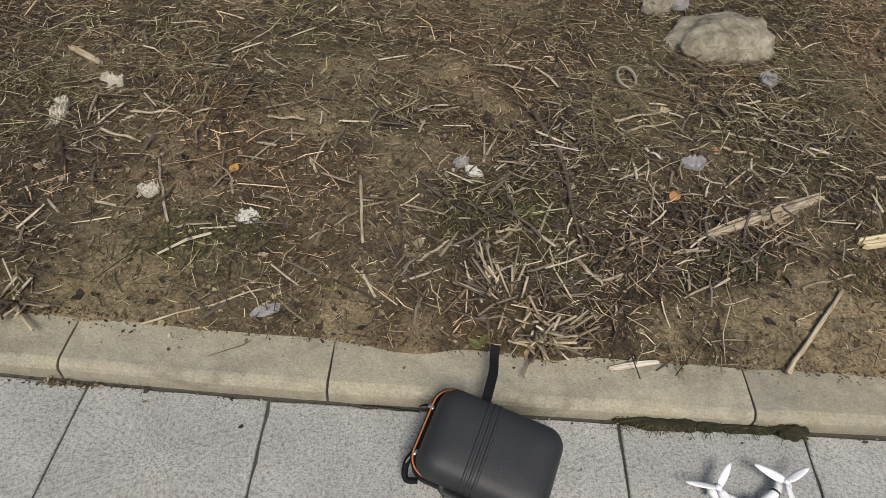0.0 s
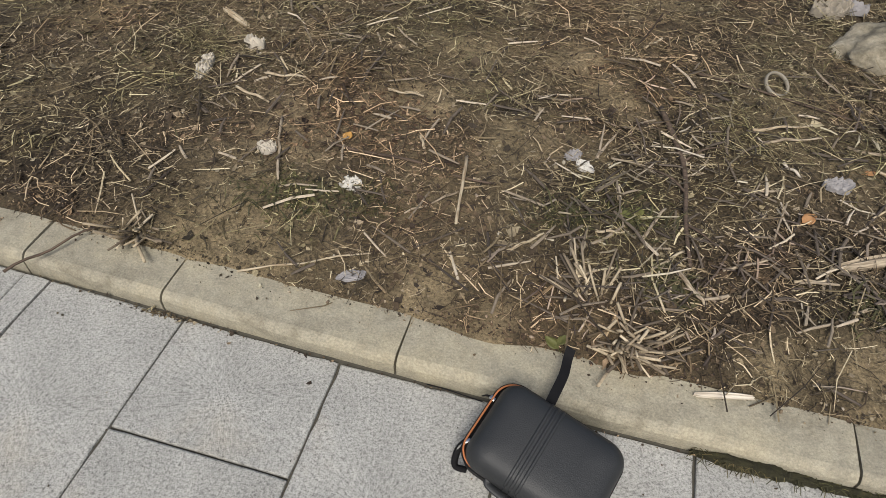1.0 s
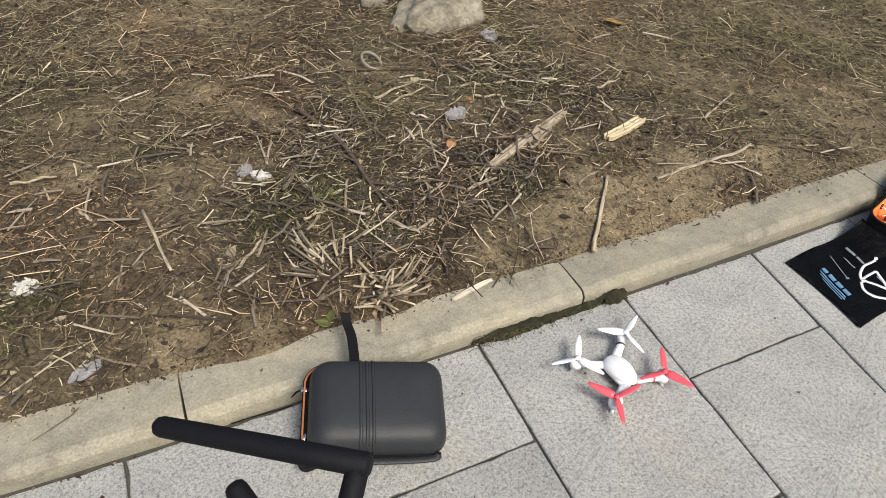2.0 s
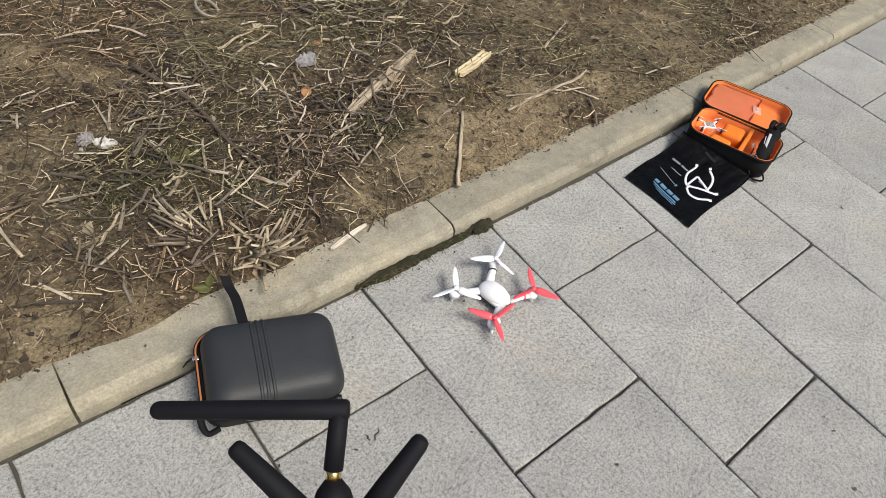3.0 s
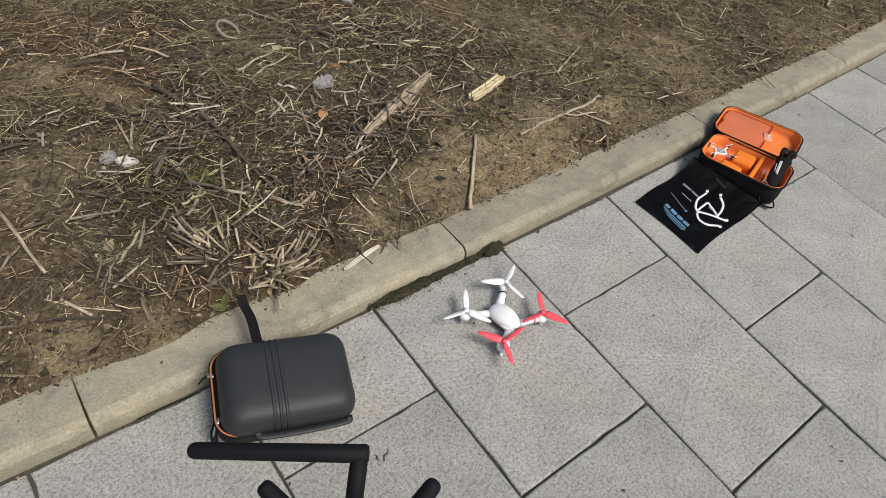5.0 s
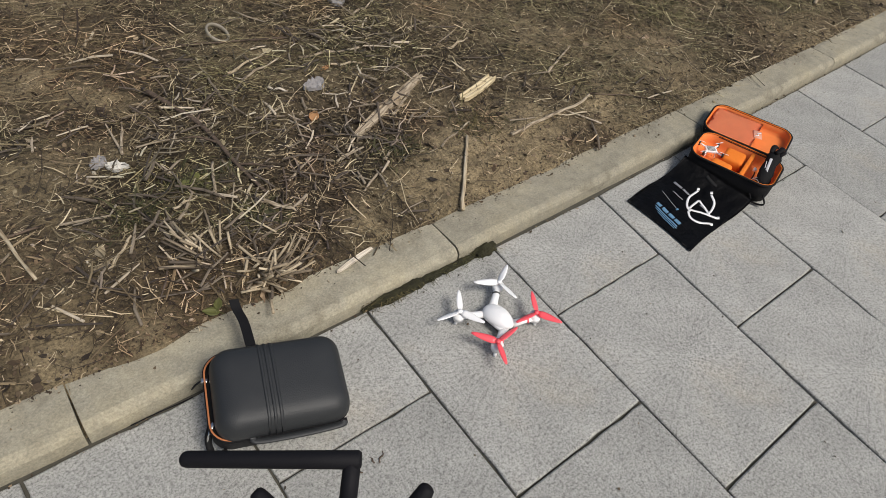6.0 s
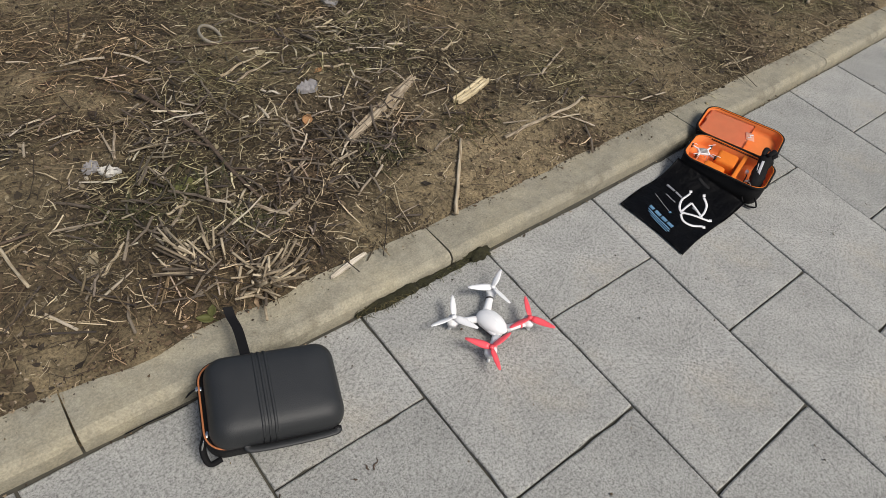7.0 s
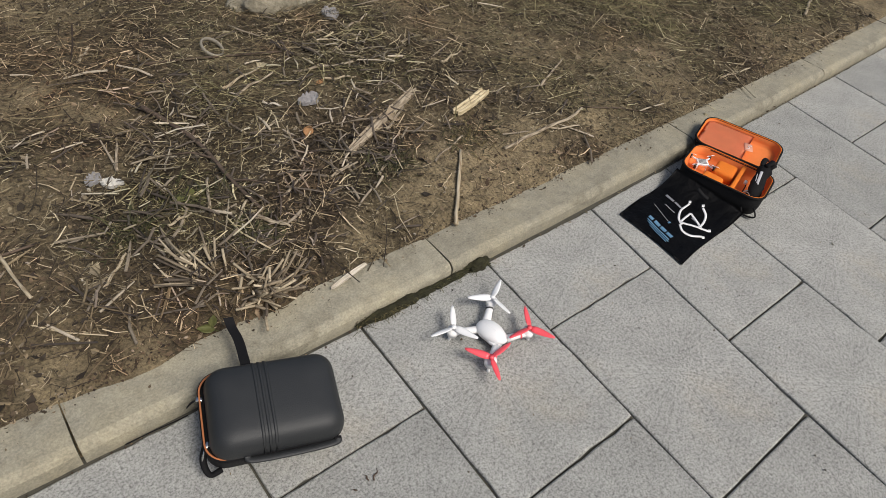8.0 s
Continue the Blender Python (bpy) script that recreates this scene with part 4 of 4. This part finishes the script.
def quadcopter():
    cx, cy = -0.164, 0.056
    root = thing("quadcopter", pose(cx, cy, 0), "white quadcopter with two red and two white propellers", "drone")
    fwd = Vector((0.12, -0.99, 0)).normalized()
    side = Vector((-fwd.y, fwd.x, 0))
    turn = math.degrees(math.atan2(fwd.y, fwd.x))
    bm = bmesh.new()
    loft(bm, 0.086, 0.054, 0.024, [(0.012, 0.014), (0.004, 0.016), (0.0, 0.024), (0.001, 0.030)], 6)
    body = part("body", bm, WHITE, root, "smooth white plastic body")
    body.matrix_basis = pose(0, 0, 0.004, 0, 0, turn)
    bm = bmesh.new()
    bmesh.ops.create_uvsphere(bm, u_segments=28, v_segments=16, radius=1)
    for v in bm.verts:
        s = v.co.x
        v.co = Vector((v.co.x * 0.046, v.co.y * (0.029 - 0.005 * s), v.co.z * 0.020 * (1 - 0.30 * max(0, s) ** 2) + 0.003 * s - 0.0025 * math.exp(-(v.co.y / 0.10) ** 2) * (v.co.z > 0.5)))
    canopy = part("canopy", bm, WHITE, body, "glossy white domed canopy")
    canopy.matrix_basis = pose(0, 0, 0.030)
    bm = bmesh.new()
    bmesh.ops.create_cone(bm, cap_ends=True, segments=20, radius1=0.009, radius2=0.007, depth=0.008, matrix=pose(0.044, 0, 0.022, 0, 90, 0))
    lens = part("lens", bm, CARBON, body, "small dark camera lens")
    bm = bmesh.new()
    box(bm, 0.075, 0.034, 0.012, pose(0, 0, 0.010), 0.003)
    part("battery", bm, CARBON, body, "dark battery pack below the body")
    motors = [(-0.245, 0.113, 54, WHITE, 1), (-0.096, 0.134, 30, WHITE, -1), (-0.083, 0.006, 57, RED, 1), (-0.226, -0.009, 5, RED, -1)]
    for mx, my, a, mat, sign in motors:
        m = Vector((mx - cx, my - cy, 0))
        d = m.normalized()
        o = fwd * (0.034 if m.dot(fwd) > 0 else -0.034) + side * (0.018 if m.dot(side) > 0 else -0.018)
        bm = bmesh.new()
        tube(bm, [o + Vector((0, 0, 0.026)), o.lerp(m, 0.45) + Vector((0, 0, 0.029)), m + Vector((0, 0, 0.030))], [0.0115, 0.0095, 0.0100], 12, flat=0.75)
        arm = part("arm", bm, WHITE, root)
        q = o.lerp(m, 0.62)
        bm = bmesh.new()
        tube(bm, [q + Vector((0, 0, 0.0295)), q + d * 0.004 + Vector((0, 0, 0.0295))], 0.0108, 12, flat=0.8)
        part("band", bm, CARBON if mat is WHITE else RED, arm, "thin coloured band round the arm")
        bm = bmesh.new()
        bmesh.ops.create_cone(bm, cap_ends=True, segments=24, radius1=0.0135, radius2=0.0155, depth=0.022, matrix=pose(*m.xy, 0.031))
        bmesh.ops.bevel(bm, geom=[e for e in bm.edges if abs(e.verts[0].co.z - e.verts[1].co.z) < 1e-5 and len(e.link_faces) == 2], offset=0.002, segments=2, affect="EDGES")
        motor = part("motor_pod", bm, WHITE, root)
        bm = bmesh.new()
        tube(bm, [m + Vector((0, 0, 0.020)), m + d * 0.004 + Vector((0, 0, 0.008)), m + d * 0.006 + Vector((0, 0, 0.0002))], [0.005, 0.0042, 0.0048], 8)
        part("foot", bm, WHITE, motor)
        bm = bmesh.new()
        bmesh.ops.create_cone(bm, cap_ends=True, segments=12, radius1=0.003, radius2=0.003, depth=0.010, matrix=pose(*m.xy, 0.046))
        part("shaft", bm, STEEL, motor)
        prop = part("propeller", blade_bm(0.067, a, sign), mat, root, "three-bladed red propeller" if mat is RED else "three-bladed white propeller")
        prop.matrix_basis = pose(*m.xy, 0.051)


quadcopter()


# ---- the open case ----
CASE = pose(0.962, 0.110, 0.0, 0, 0, -74.0)
CL, CW, CR, CH = 0.284, 0.184, 0.044, 0.074


def tray(parent, depth, floor, outer, inner, wall=0.005, names=("shell", "lining")):
    """An open tray with its rim at z = 0: an outside shell and a fabric lining."""
    bm = bmesh.new()
    loft(bm, CL, CW, CR, [(0.012, -depth), (0.005, -depth + 0.004), (0.001, -depth * 0.6), (0.0, -0.002), (wall * 0.55, 0.0)], close=(True, False))
    shell = part(names[0], bm, outer, parent)
    bm = bmesh.new()
    loft(bm, CL, CW, CR, [(wall * 0.55, 0.0), (wall, -0.002), (wall + 0.002, -floor * 0.6), (wall + 0.006, -floor + 0.002), (wall + 0.014, -floor)], close=(False, True))
    bmesh.ops.reverse_faces(bm, faces=bm.faces)
    lining = part(names[1], bm, inner, shell, "orange fabric lining")
    return shell, lining


def open_case():
    root = thing("open_case", CASE, "open black zipped case with bright orange lining", "case")
    shell, _ = tray(root, CH - 0.001, 0.048, BLACK, ORANGE, names=("base_shell", "base_lining"))
    shell.matrix_basis = pose(0, 0, CH)
    ring_tube(CL, CW, CR, CH, 0.0042, BLACK, root, "zip_tape", "black zip along the rim")
    ring_tube(CL - 0.006, CW - 0.006, CR, CH + 0.002, 0.0016, FOAM, root, "piping", "thin orange piping inside the rim")
    # the lid hangs back on its stiff hinge strip
    hinge = pose(-0.020, CW / 2 + 0.006, CH + 0.002, 5, 0, 2) @ pose(0, CW / 2, 0.0)
    lid, _ = tray(root, 0.036, 0.031, BLACK, ORANGE, names=("lid_shell", "lid_lining"))
    lid.matrix_basis = hinge
    ring_tube(CL, CW, CR, 0, 0.0042, BLACK, lid, "zip_tape", "black zip along the lid")
    ring_tube(CL - 0.006, CW - 0.006, CR, 0.002, 0.0016, FOAM, lid, "piping")
    bm = bmesh.new()
    n = 14
    grid = [[bm.verts.new((-CL / 2 + 0.012 + 0.165 * i / n, -CW / 2 + 0.010 + (CW - 0.020) * j / n, -0.007 + 0.004 * math.sin(math.pi * j / n) + 0.0015 * noise.noise((i * 0.5, j * 0.4, 3)))) for j in range(n + 1)] for i in range(n + 1)]
    for i in range(n):
        for j in range(n):
            bm.faces.new((grid[i][j], grid[i + 1][j], grid[i + 1][j + 1], grid[i][j + 1]))
    bmesh.ops.solidify(bm, geom=bm.faces, thickness=0.0015)
    part("pocket", bm, ORANGE_DEEP, lid, "pale orange mesh pocket")
    bm = bmesh.new()
    box(bm, 0.030, 0.040, 0.0012, pose(0.036, 0.0, -0.002, 4, 6, 20), 0.0004, 1)
    tag = part("care_tag", bm, plain("clear_wrap", (0.70, 0.33, 0.22), 0.2), lid, "small glossy wrapper with a white mark")
    bm = bmesh.new()
    tube(bm, bezier([(0.030, -0.012, -0.0005), (0.040, -0.004, 0.0), (0.034, 0.004, 0.0), (0.044, 0.012, 0.0005)], 5), 0.0016, 6, flat=0.4)
    part("mark", bm, WHITE, tag)
    # hinge strip
    bm = bmesh.new()
    box(bm, CL - 0.10, 0.018, 0.003, pose(0, CW / 2 + 0.003, CH - 0.002, 8, 0, 0), 0.001, 1)
    part("hinge_strip", bm, BLACK, root)
    # divider walls
    bm = bmesh.new()
    box(bm, 0.014, CW - 0.022, 0.044, pose(0.038, 0.0, 0.0485), 0.003)
    part("divider", bm, FOAM, root, "padded orange divider wall")
    bm = bmesh.new()
    tube(bm, bezier([(CL / 2 - 0.012, -CW / 2 - 0.002, 0.045), (CL / 2 + 0.004, -CW / 2 - 0.006, 0.018), (CL / 2 - 0.030, -CW / 2 - 0.006, 0.009), (CL / 2 - 0.050, -CW / 2 - 0.003, 0.03)], 5), 0.0055, 8, flat=0.5)
    part("side_loop", bm, BLACK, root, "black webbing loop at the corner")
    # foam blocks that rest inside
    for x, y, sx, sy, h, a, label in ((-0.012, 0.034, 0.070, 0.078, 0.036, 2, "large ridged orange foam block in the case"), (-0.032, -0.056, 0.070, 0.044, 0.040, -5, "small ridged orange foam block in the case")):
        bm = bmesh.new()
        loft(bm, sx, sy, 0.010, [(0.002, 0.0), (0.0, 0.003), (0.0, h - 0.008), (0.002, h - 0.003), (0.006, h), (0.012, h + 0.001)])
        solid("foam_block", bm, FOAM, CASE @ pose(x, y, 0.0262, 0, 0, a), label, "foam", "foam blocks")


open_case()


def tiny_drone():
    root = thing("mini_drone", CASE @ pose(-0.090, 0.010, 0.0262, 0, 0, 32) @ Matrix.Scale(0.95, 4), "tiny white open-frame drone inside the orange case", "drone")
    bm = bmesh.new()
    box(bm, 0.042, 0.036, 0.008, pose(0, 0, 0.034), 0.002)
    frame_ob = part("frame", bm, WHITE, root)
    for k in range(4):
        bm = bmesh.new()
        box(bm, 0.030, 0.0035, 0.003, pose(0, -0.012 + 0.008 * k, 0.0392), 0.0008, 1)
        part("slat", bm, GREYPAPER, frame_ob)
    for sx, sy in ((1, 1), (1, -1), (-1, 1), (-1, -1)):
        bm = bmesh.new()
        tube(bm, [(sx * 0.014, sy * 0.012, 0.034), (sx * 0.026, sy * 0.023, 0.034), (sx * 0.034, sy * 0.031, 0.035)], 0.0036, 8)
        arm = part("arm", bm, WHITE, root)
        bm = bmesh.new()
        bmesh.ops.create_cone(bm, cap_ends=True, segments=14, radius1=0.0042, radius2=0.0042, depth=0.016, matrix=pose(sx * 0.035, sy * 0.032, 0.035))
        part("motor", bm, CARBON, arm)
        bm = bmesh.new()
        for a in (25 * sx * sy, 25 * sx * sy + 180):
            d = Vector((math.cos(radians(a)), math.sin(radians(a)), 0))
            o = Vector((sx * 0.035, sy * 0.032, 0.045))
            tube(bm, [o, o + d * 0.010 + Vector((0, 0, 0.001)), o + d * 0.018], [0.0014, 0.0030, 0.0012], 6, flat=0.3)
        part("propeller", bm, WHITE, arm)
        bm = bmesh.new()
        tube(bm, [(sx * 0.014, sy * 0.011, 0.032), (sx * 0.018, sy * 0.013, 0.012), (sx * 0.020, sy * 0.014, 0.0)], 0.0016, 6)
        part("leg", bm, WHITE, root)


tiny_drone()


def pouch():
    """A drawstring pouch with plain pale bars where its lettering is."""
    m = CASE @ pose(0.100, 0.014, 0.012, 0, 0, 4) @ Matrix.Scale(1.12, 4)
    root = thing("pouch", m, "black gathered nylon pouch standing in the case", "pouch")
    bm = bmesh.new()
    pts = bezier([(0.004, -0.052, 0.028), (0.002, -0.030, 0.048), (0.0, 0.0, 0.062), (0.002, 0.028, 0.078), (0.004, 0.048, 0.090)], 6)
    rings = tube(bm, pts, [0.015, 0.018, 0.020, 0.021, 0.021, 0.021, 0.021, 0.021, 0.021, 0.021, 0.021, 0.020, 0.020, 0.019, 0.018, 0.018, 0.019, 0.020, 0.022, 0.023, 0.022, 0.020, 0.019, 0.017, 0.012], 20, flat=0.62)
    for v in bm.verts:
        v.co += Vector((1, 0.4, 1)) * 0.0022 * noise.noise(v.co * 110)
    body = part("body", bm, BLACK, root, "wrinkled black nylon")
    for k, (w, s) in enumerate(((0.0075, 0.046), (0.0022, 0.024))):
        bm = bmesh.new()
        box(bm, w, s, 0.0012, pose(-0.003 - 0.008 * k, -0.008, 0.0755 - 0.0015 * k, 32, -8 - 10 * k, 0), 0.0003, 1)
        part("lettering", bm, plain("pale_print", (0.55, 0.55, 0.57), 0.6, depth=0), body, "plain pale bar of lettering")
    for a, b, c in (((0.0, 0.03, 0.098), (0.012, 0.05, 0.108), (0.010, 0.066, 0.098)), ((-0.012, 0.034, 0.092), (-0.010, 0.054, 0.104), (0.0, 0.068, 0.096)), ((0.012, 0.036, 0.09), (0.020, 0.050, 0.098), (0.016, 0.064, 0.092))):
        bm = bmesh.new()
        tube(bm, bezier([a, b, c], 5), [0.006, 0.007, 0.008, 0.008, 0.008, 0.008, 0.008, 0.008, 0.007, 0.006, 0.004], 10, flat=0.5)
        part("gathered_fold", bm, BLACK if b[0] else SHELL, body)
    bm = bmesh.new()
    tube(bm, bezier([(0.0, -0.055, 0.030), (-0.014, -0.062, 0.048), (-0.026, -0.056, 0.040), (-0.018, -0.046, 0.044), (-0.002, -0.044, 0.052)], 6), 0.0013, 6)
    part("cord", bm, GREYPAPER, root, "pale drawstring cord")
    bm = bmesh.new()
    box(bm, 0.010, 0.016, 0.010, pose(0, 0, 0.030, 0, 20, 0), 0.002)
    plug = solid("plug", bm, WHITE, CASE @ pose(0.066, 0.012, 0.0262, 0, 0, 10), "small white connector plug inside the case", "plug")
    bm = bmesh.new()
    tube(bm, bezier([(0.0, 0, 0.030), (0.004, -0.01, 0.02), (0.002, -0.022, 0.006), (0.0, -0.034, 0.003)], 5), 0.0022, 7)
    part("cable", bm, CARBON, plug, "thin dark cable")


pouch()


# ---- the flat bag ----
def bag():
    c00, c10, c11, c01 = Vector((0.526, 0.203, 0.004)), Vector((0.514, -0.055, 0.004)), Vector((0.880, -0.024, 0.012)), Vector((0.840, 0.232, 0.052))

    def at(u, v, up=0.0):
        p = c00.lerp(c10, u).lerp(c01.lerp(c11, u), v)
        p.z = 0.004 + 0.050 * max(0.0, (v - 0.62) / 0.38) ** 1.7 * (1 - 0.55 * u) + 0.006 * math.sin(math.pi * u) * math.sin(math.pi * min(1, v * 1.2))
        p.z += 0.0028 * (0.6 + noise.noise((u * 5, v * 6, 1.2))) + 0.0012 * noise.noise((u * 15, v * 13, 4)) + up
        p.x += 0.006 * math.sin(u * math.pi) * (v < 0.05)
        p.y += 0.005 * math.sin(v * 5) * (1 if u in (0, 1) else 0)
        return p

    root = thing("carrier_bag", pose(0, 0, 0), "black plastic carrier bag laid flat against the case", "bag")
    bm = bmesh.new()
    n = 36
    g = [[bm.verts.new(at(i / n, j / n)) for j in range(n + 1)] for i in range(n + 1)]
    for i in range(n):
        for j in range(n):
            bm.faces.new((g[i][j], g[i + 1][j], g[i + 1][j + 1], g[i][j + 1]))
    bmesh.ops.solidify(bm, geom=bm.faces, thickness=0.0025)
    bmesh.ops.recalc_face_normals(bm, faces=bm.faces)
    film, t, b = nodes("black_film")
    b.inputs["Base Color"].default_value = (0.005, 0.005, 0.006, 1)
    b.inputs["Specular IOR Level"].default_value = 0.22
    t.links.new(ramp(t, noisy(t, 30, 4), [(0.3, 0.38), (0.7, 0.6)]), b.inputs["Roughness"])
    bumped(t, b, noisy(t, 26, 5, 0.6), 0.006)
    body = part("body", bm, film, root)
    ink_white = plain("white_ink", (0.80, 0.80, 0.80), 0.5, depth=0)
    ink_blue = plain("blue_ink", (0.13, 0.27, 0.42), 0.5, depth=0)
    ink_grey = plain("grey_ink", (0.25, 0.26, 0.28), 0.5, depth=0)

    def stroke(name, pts, w, mat, label=""):
        b2 = bmesh.new()
        path = bezier([(u, v, 0) for u, v in pts], 7) if len(pts) > 2 else [Vector((*pts[0], 0)).lerp(Vector((*pts[1], 0)), k / 10) for k in range(11)]
        rows = []
        for k, p in enumerate(path):
            d = (path[min(k + 1, len(path) - 1)] - path[max(k - 1, 0)]).normalized()
            s = Vector((-d.y, d.x, 0)) * w
            rows.append([b2.verts.new(at(p.x + q * s.x, p.y + q * s.y, 0.0012)) for q in (-1, 1)])
        for a, c in zip(rows, rows[1:]):
            b2.faces.new((a[0], c[0], c[1], a[1]))
        bmesh.ops.recalc_face_normals(b2, faces=b2.faces)
        bmesh.ops.solidify(b2, geom=b2.faces, thickness=0.0006)
        part(name, b2, mat, body, label)

    # emblem: three bowed strokes round a wedge
    for pts in ([(0.46, 0.744), (0.455, 0.60), (0.52, 0.47), (0.613, 0.415)], [(0.614, 0.789), (0.719, 0.717), (0.771, 0.61), (0.78, 0.528)], [(0.595, 0.405), (0.687, 0.342), (0.788, 0.36), (0.89, 0.453)],
                [(0.565, 0.641), (0.575, 0.432)], [(0.575, 0.432), (0.889, 0.563)], [(0.565, 0.641), (0.799, 0.535)]):
        stroke("emblem_stroke", pts, 0.0135, ink_white, "bold white printed stroke")
    for u, v in ((0.447, 0.765), (0.600, 0.812), (0.895, 0.575), (0.905, 0.455)):
        stroke("emblem_tip", [(u - 0.012, v - 0.010), (u + 0.012, v + 0.010)], 0.019, ink_white)
    # lettering as plain bars
    for a, b, w, mat in (((0.163, 0.678), (0.30, 0.649), 0.014, ink_grey), ((0.32, 0.645), (0.43, 0.621), 0.014, ink_grey), ((0.62, 0.585), (0.73, 0.562), 0.008, ink_grey),
                         ((0.258, 0.538), (0.43, 0.500), 0.006, ink_grey), ((0.166, 0.448), (0.472, 0.337), 0.0035, ink_grey),
                         ((0.265, 0.239), (0.335, 0.229), 0.019, ink_blue), ((0.365, 0.225), (0.455, 0.212), 0.019, ink_blue), ((0.475, 0.209), (0.560, 0.197), 0.019, ink_blue), ((0.58, 0.194), (0.667, 0.182), 0.019, ink_blue),
                         ((0.275, 0.195), (0.665, 0.135), 0.006, ink_blue), ((0.30, 0.170), (0.68, 0.112), 0.005, ink_blue), ((0.36, 0.140), (0.66, 0.094), 0.004, ink_blue)):
        stroke("printed_bar", [a, b], w, mat)
    stroke("printed_dot", [(0.482, 0.334), (0.506, 0.326)], 0.017, ink_blue, "small blue printed dot")
    # cut-out grip
    stroke("grip_edge", [(0.40, 0.94), (0.46, 0.925), (0.53, 0.915), (0.58, 0.915)], 0.016, CASEBASE, "cut-out grip hole edge")


bag()


# ---- the aerials in front of the camera ----
def aerials():
    tip, elbow = Vector((-0.9983, -0.4031, 0.9660)), Vector((-0.9343, -0.4532, 0.9755))
    stem, gold, hub = Vector((-0.9465, -0.4676, 0.9574)), Vector((-0.9481, -0.4703, 0.9545)), Vector((-0.9558, -0.4828, 0.9406))
    root = thing("aerial_set", Matrix.Translation(hub), "three black stub aerials with brass collars on an added mast", "antenna")
    rubber = plain("black_rubber", (0.006, 0.006, 0.008), 0.7, grain=500, depth=0.0002, spec=0.2)

    def rod(name, pts, radii, mat, parent, label=""):
        b2 = bmesh.new()
        tube(b2, [p - hub for p in pts], radii, 16)
        return part(name, b2, mat, parent, label)

    d = (elbow - tip).normalized()
    r = 0.0040
    bent = rod("bent_aerial", [tip, tip + d * 0.0012, tip + d * 0.003, tip + d * 0.06, elbow + d * 0.003, elbow + d * 0.0042], [r * 0.5, r * 0.85, r, r * 1.08, r * 1.12, r * 0.9], rubber, root, "aerial bent at a right angle")
    s = (stem - elbow).normalized()
    rod("stem", [elbow, elbow.lerp(stem, 0.5), stem], [r * 1.05, r * 1.08, r * 1.08], rubber, bent)
    rod("brass_collar", [stem, stem.lerp(gold, 0.5), gold], [0.0034, 0.0028, 0.0034], GOLD, bent, "brass screw collar")
    rod("base_cone", [gold, gold.lerp(hub, 0.25), hub], [0.0036, 0.0075, 0.0120], rubber, root, "black tapered base")
    # Mast and foot plate are added, unseen, only to carry the aerials.
    mast = rod("mast", [hub + Vector((0, 0, 0.004)), Vector((hub.x, hub.y, 0.6)), Vector((hub.x, hub.y, 0.004))], [0.006, 0.006, 0.008], rubber, root, "slim black mast added out of view")
    rod("foot_plate", [Vector((hub.x, hub.y, 0.010)), Vector((hub.x, hub.y, 0.001))], [0.055, 0.060], rubber, mast)
    for a, b in ((Vector((-0.9767, -0.4340, 0.9597)), Vector((-0.9624, -0.4752, 0.9413))), (Vector((-0.9105, -0.4833, 0.9716)), Vector((-0.9449, -0.4889, 0.9439)))):
        q = (b - a).normalized()
        rr = 0.0042
        rod("stub_aerial", [a, a + q * 0.001, a + q * 0.003, a.lerp(b, 0.6), b], [rr * 0.5, rr * 0.85, rr, rr * 1.25, rr * 1.3], rubber, root)


aerials()


# ---- small dirt on the paving ----
def scraps():
    rng = random.Random(77)
    verts_at = [(-0.603, -0.077, 0.014), (-0.622, -0.072, 0.008), (-0.657, -0.080, 0.005)]
    for k, (x, y, s) in enumerate(verts_at):
        bm = bmesh.new()
        pts = [(-s, 0, 0.003), (-s * 0.3, s * 0.25, 0.004), (s * 0.4, -s * 0.1, 0.003), (s, s * 0.2, 0.0025)]
        tube(bm, bezier(pts, 3), [0.001, 0.0018, 0.0014, 0.0022, 0.0016, 0.002, 0.0014, 0.0012, 0.001, 0.0006], 6, flat=0.5)
        solid("leaf_scrap", bm, BARK, pose(x, y, 0.0, 0, 0, 40 + 50 * k), "tiny brown dried leaf scrap on the paving", "leaf", "leaf scraps")
    places = [(rng.uniform(-2.0, 2.6), rng.uniform(-1.0, 0.265)) for _ in range(160)]
    places += [(x, 0.268 + veer(x) + rng.gauss(0, 0.003)) for x in (rng.uniform(-2.0, 2.4) for _ in range(260))]
    places += [(rng.gauss(-1.64, 0.06), 0.277 + rng.gauss(0, 0.005)) for _ in range(140)]
    crumbs("paving_crumbs", places, rng, 0.0024, CRUMB, "specks of soil scattered on the paving", 0.001)


scraps()
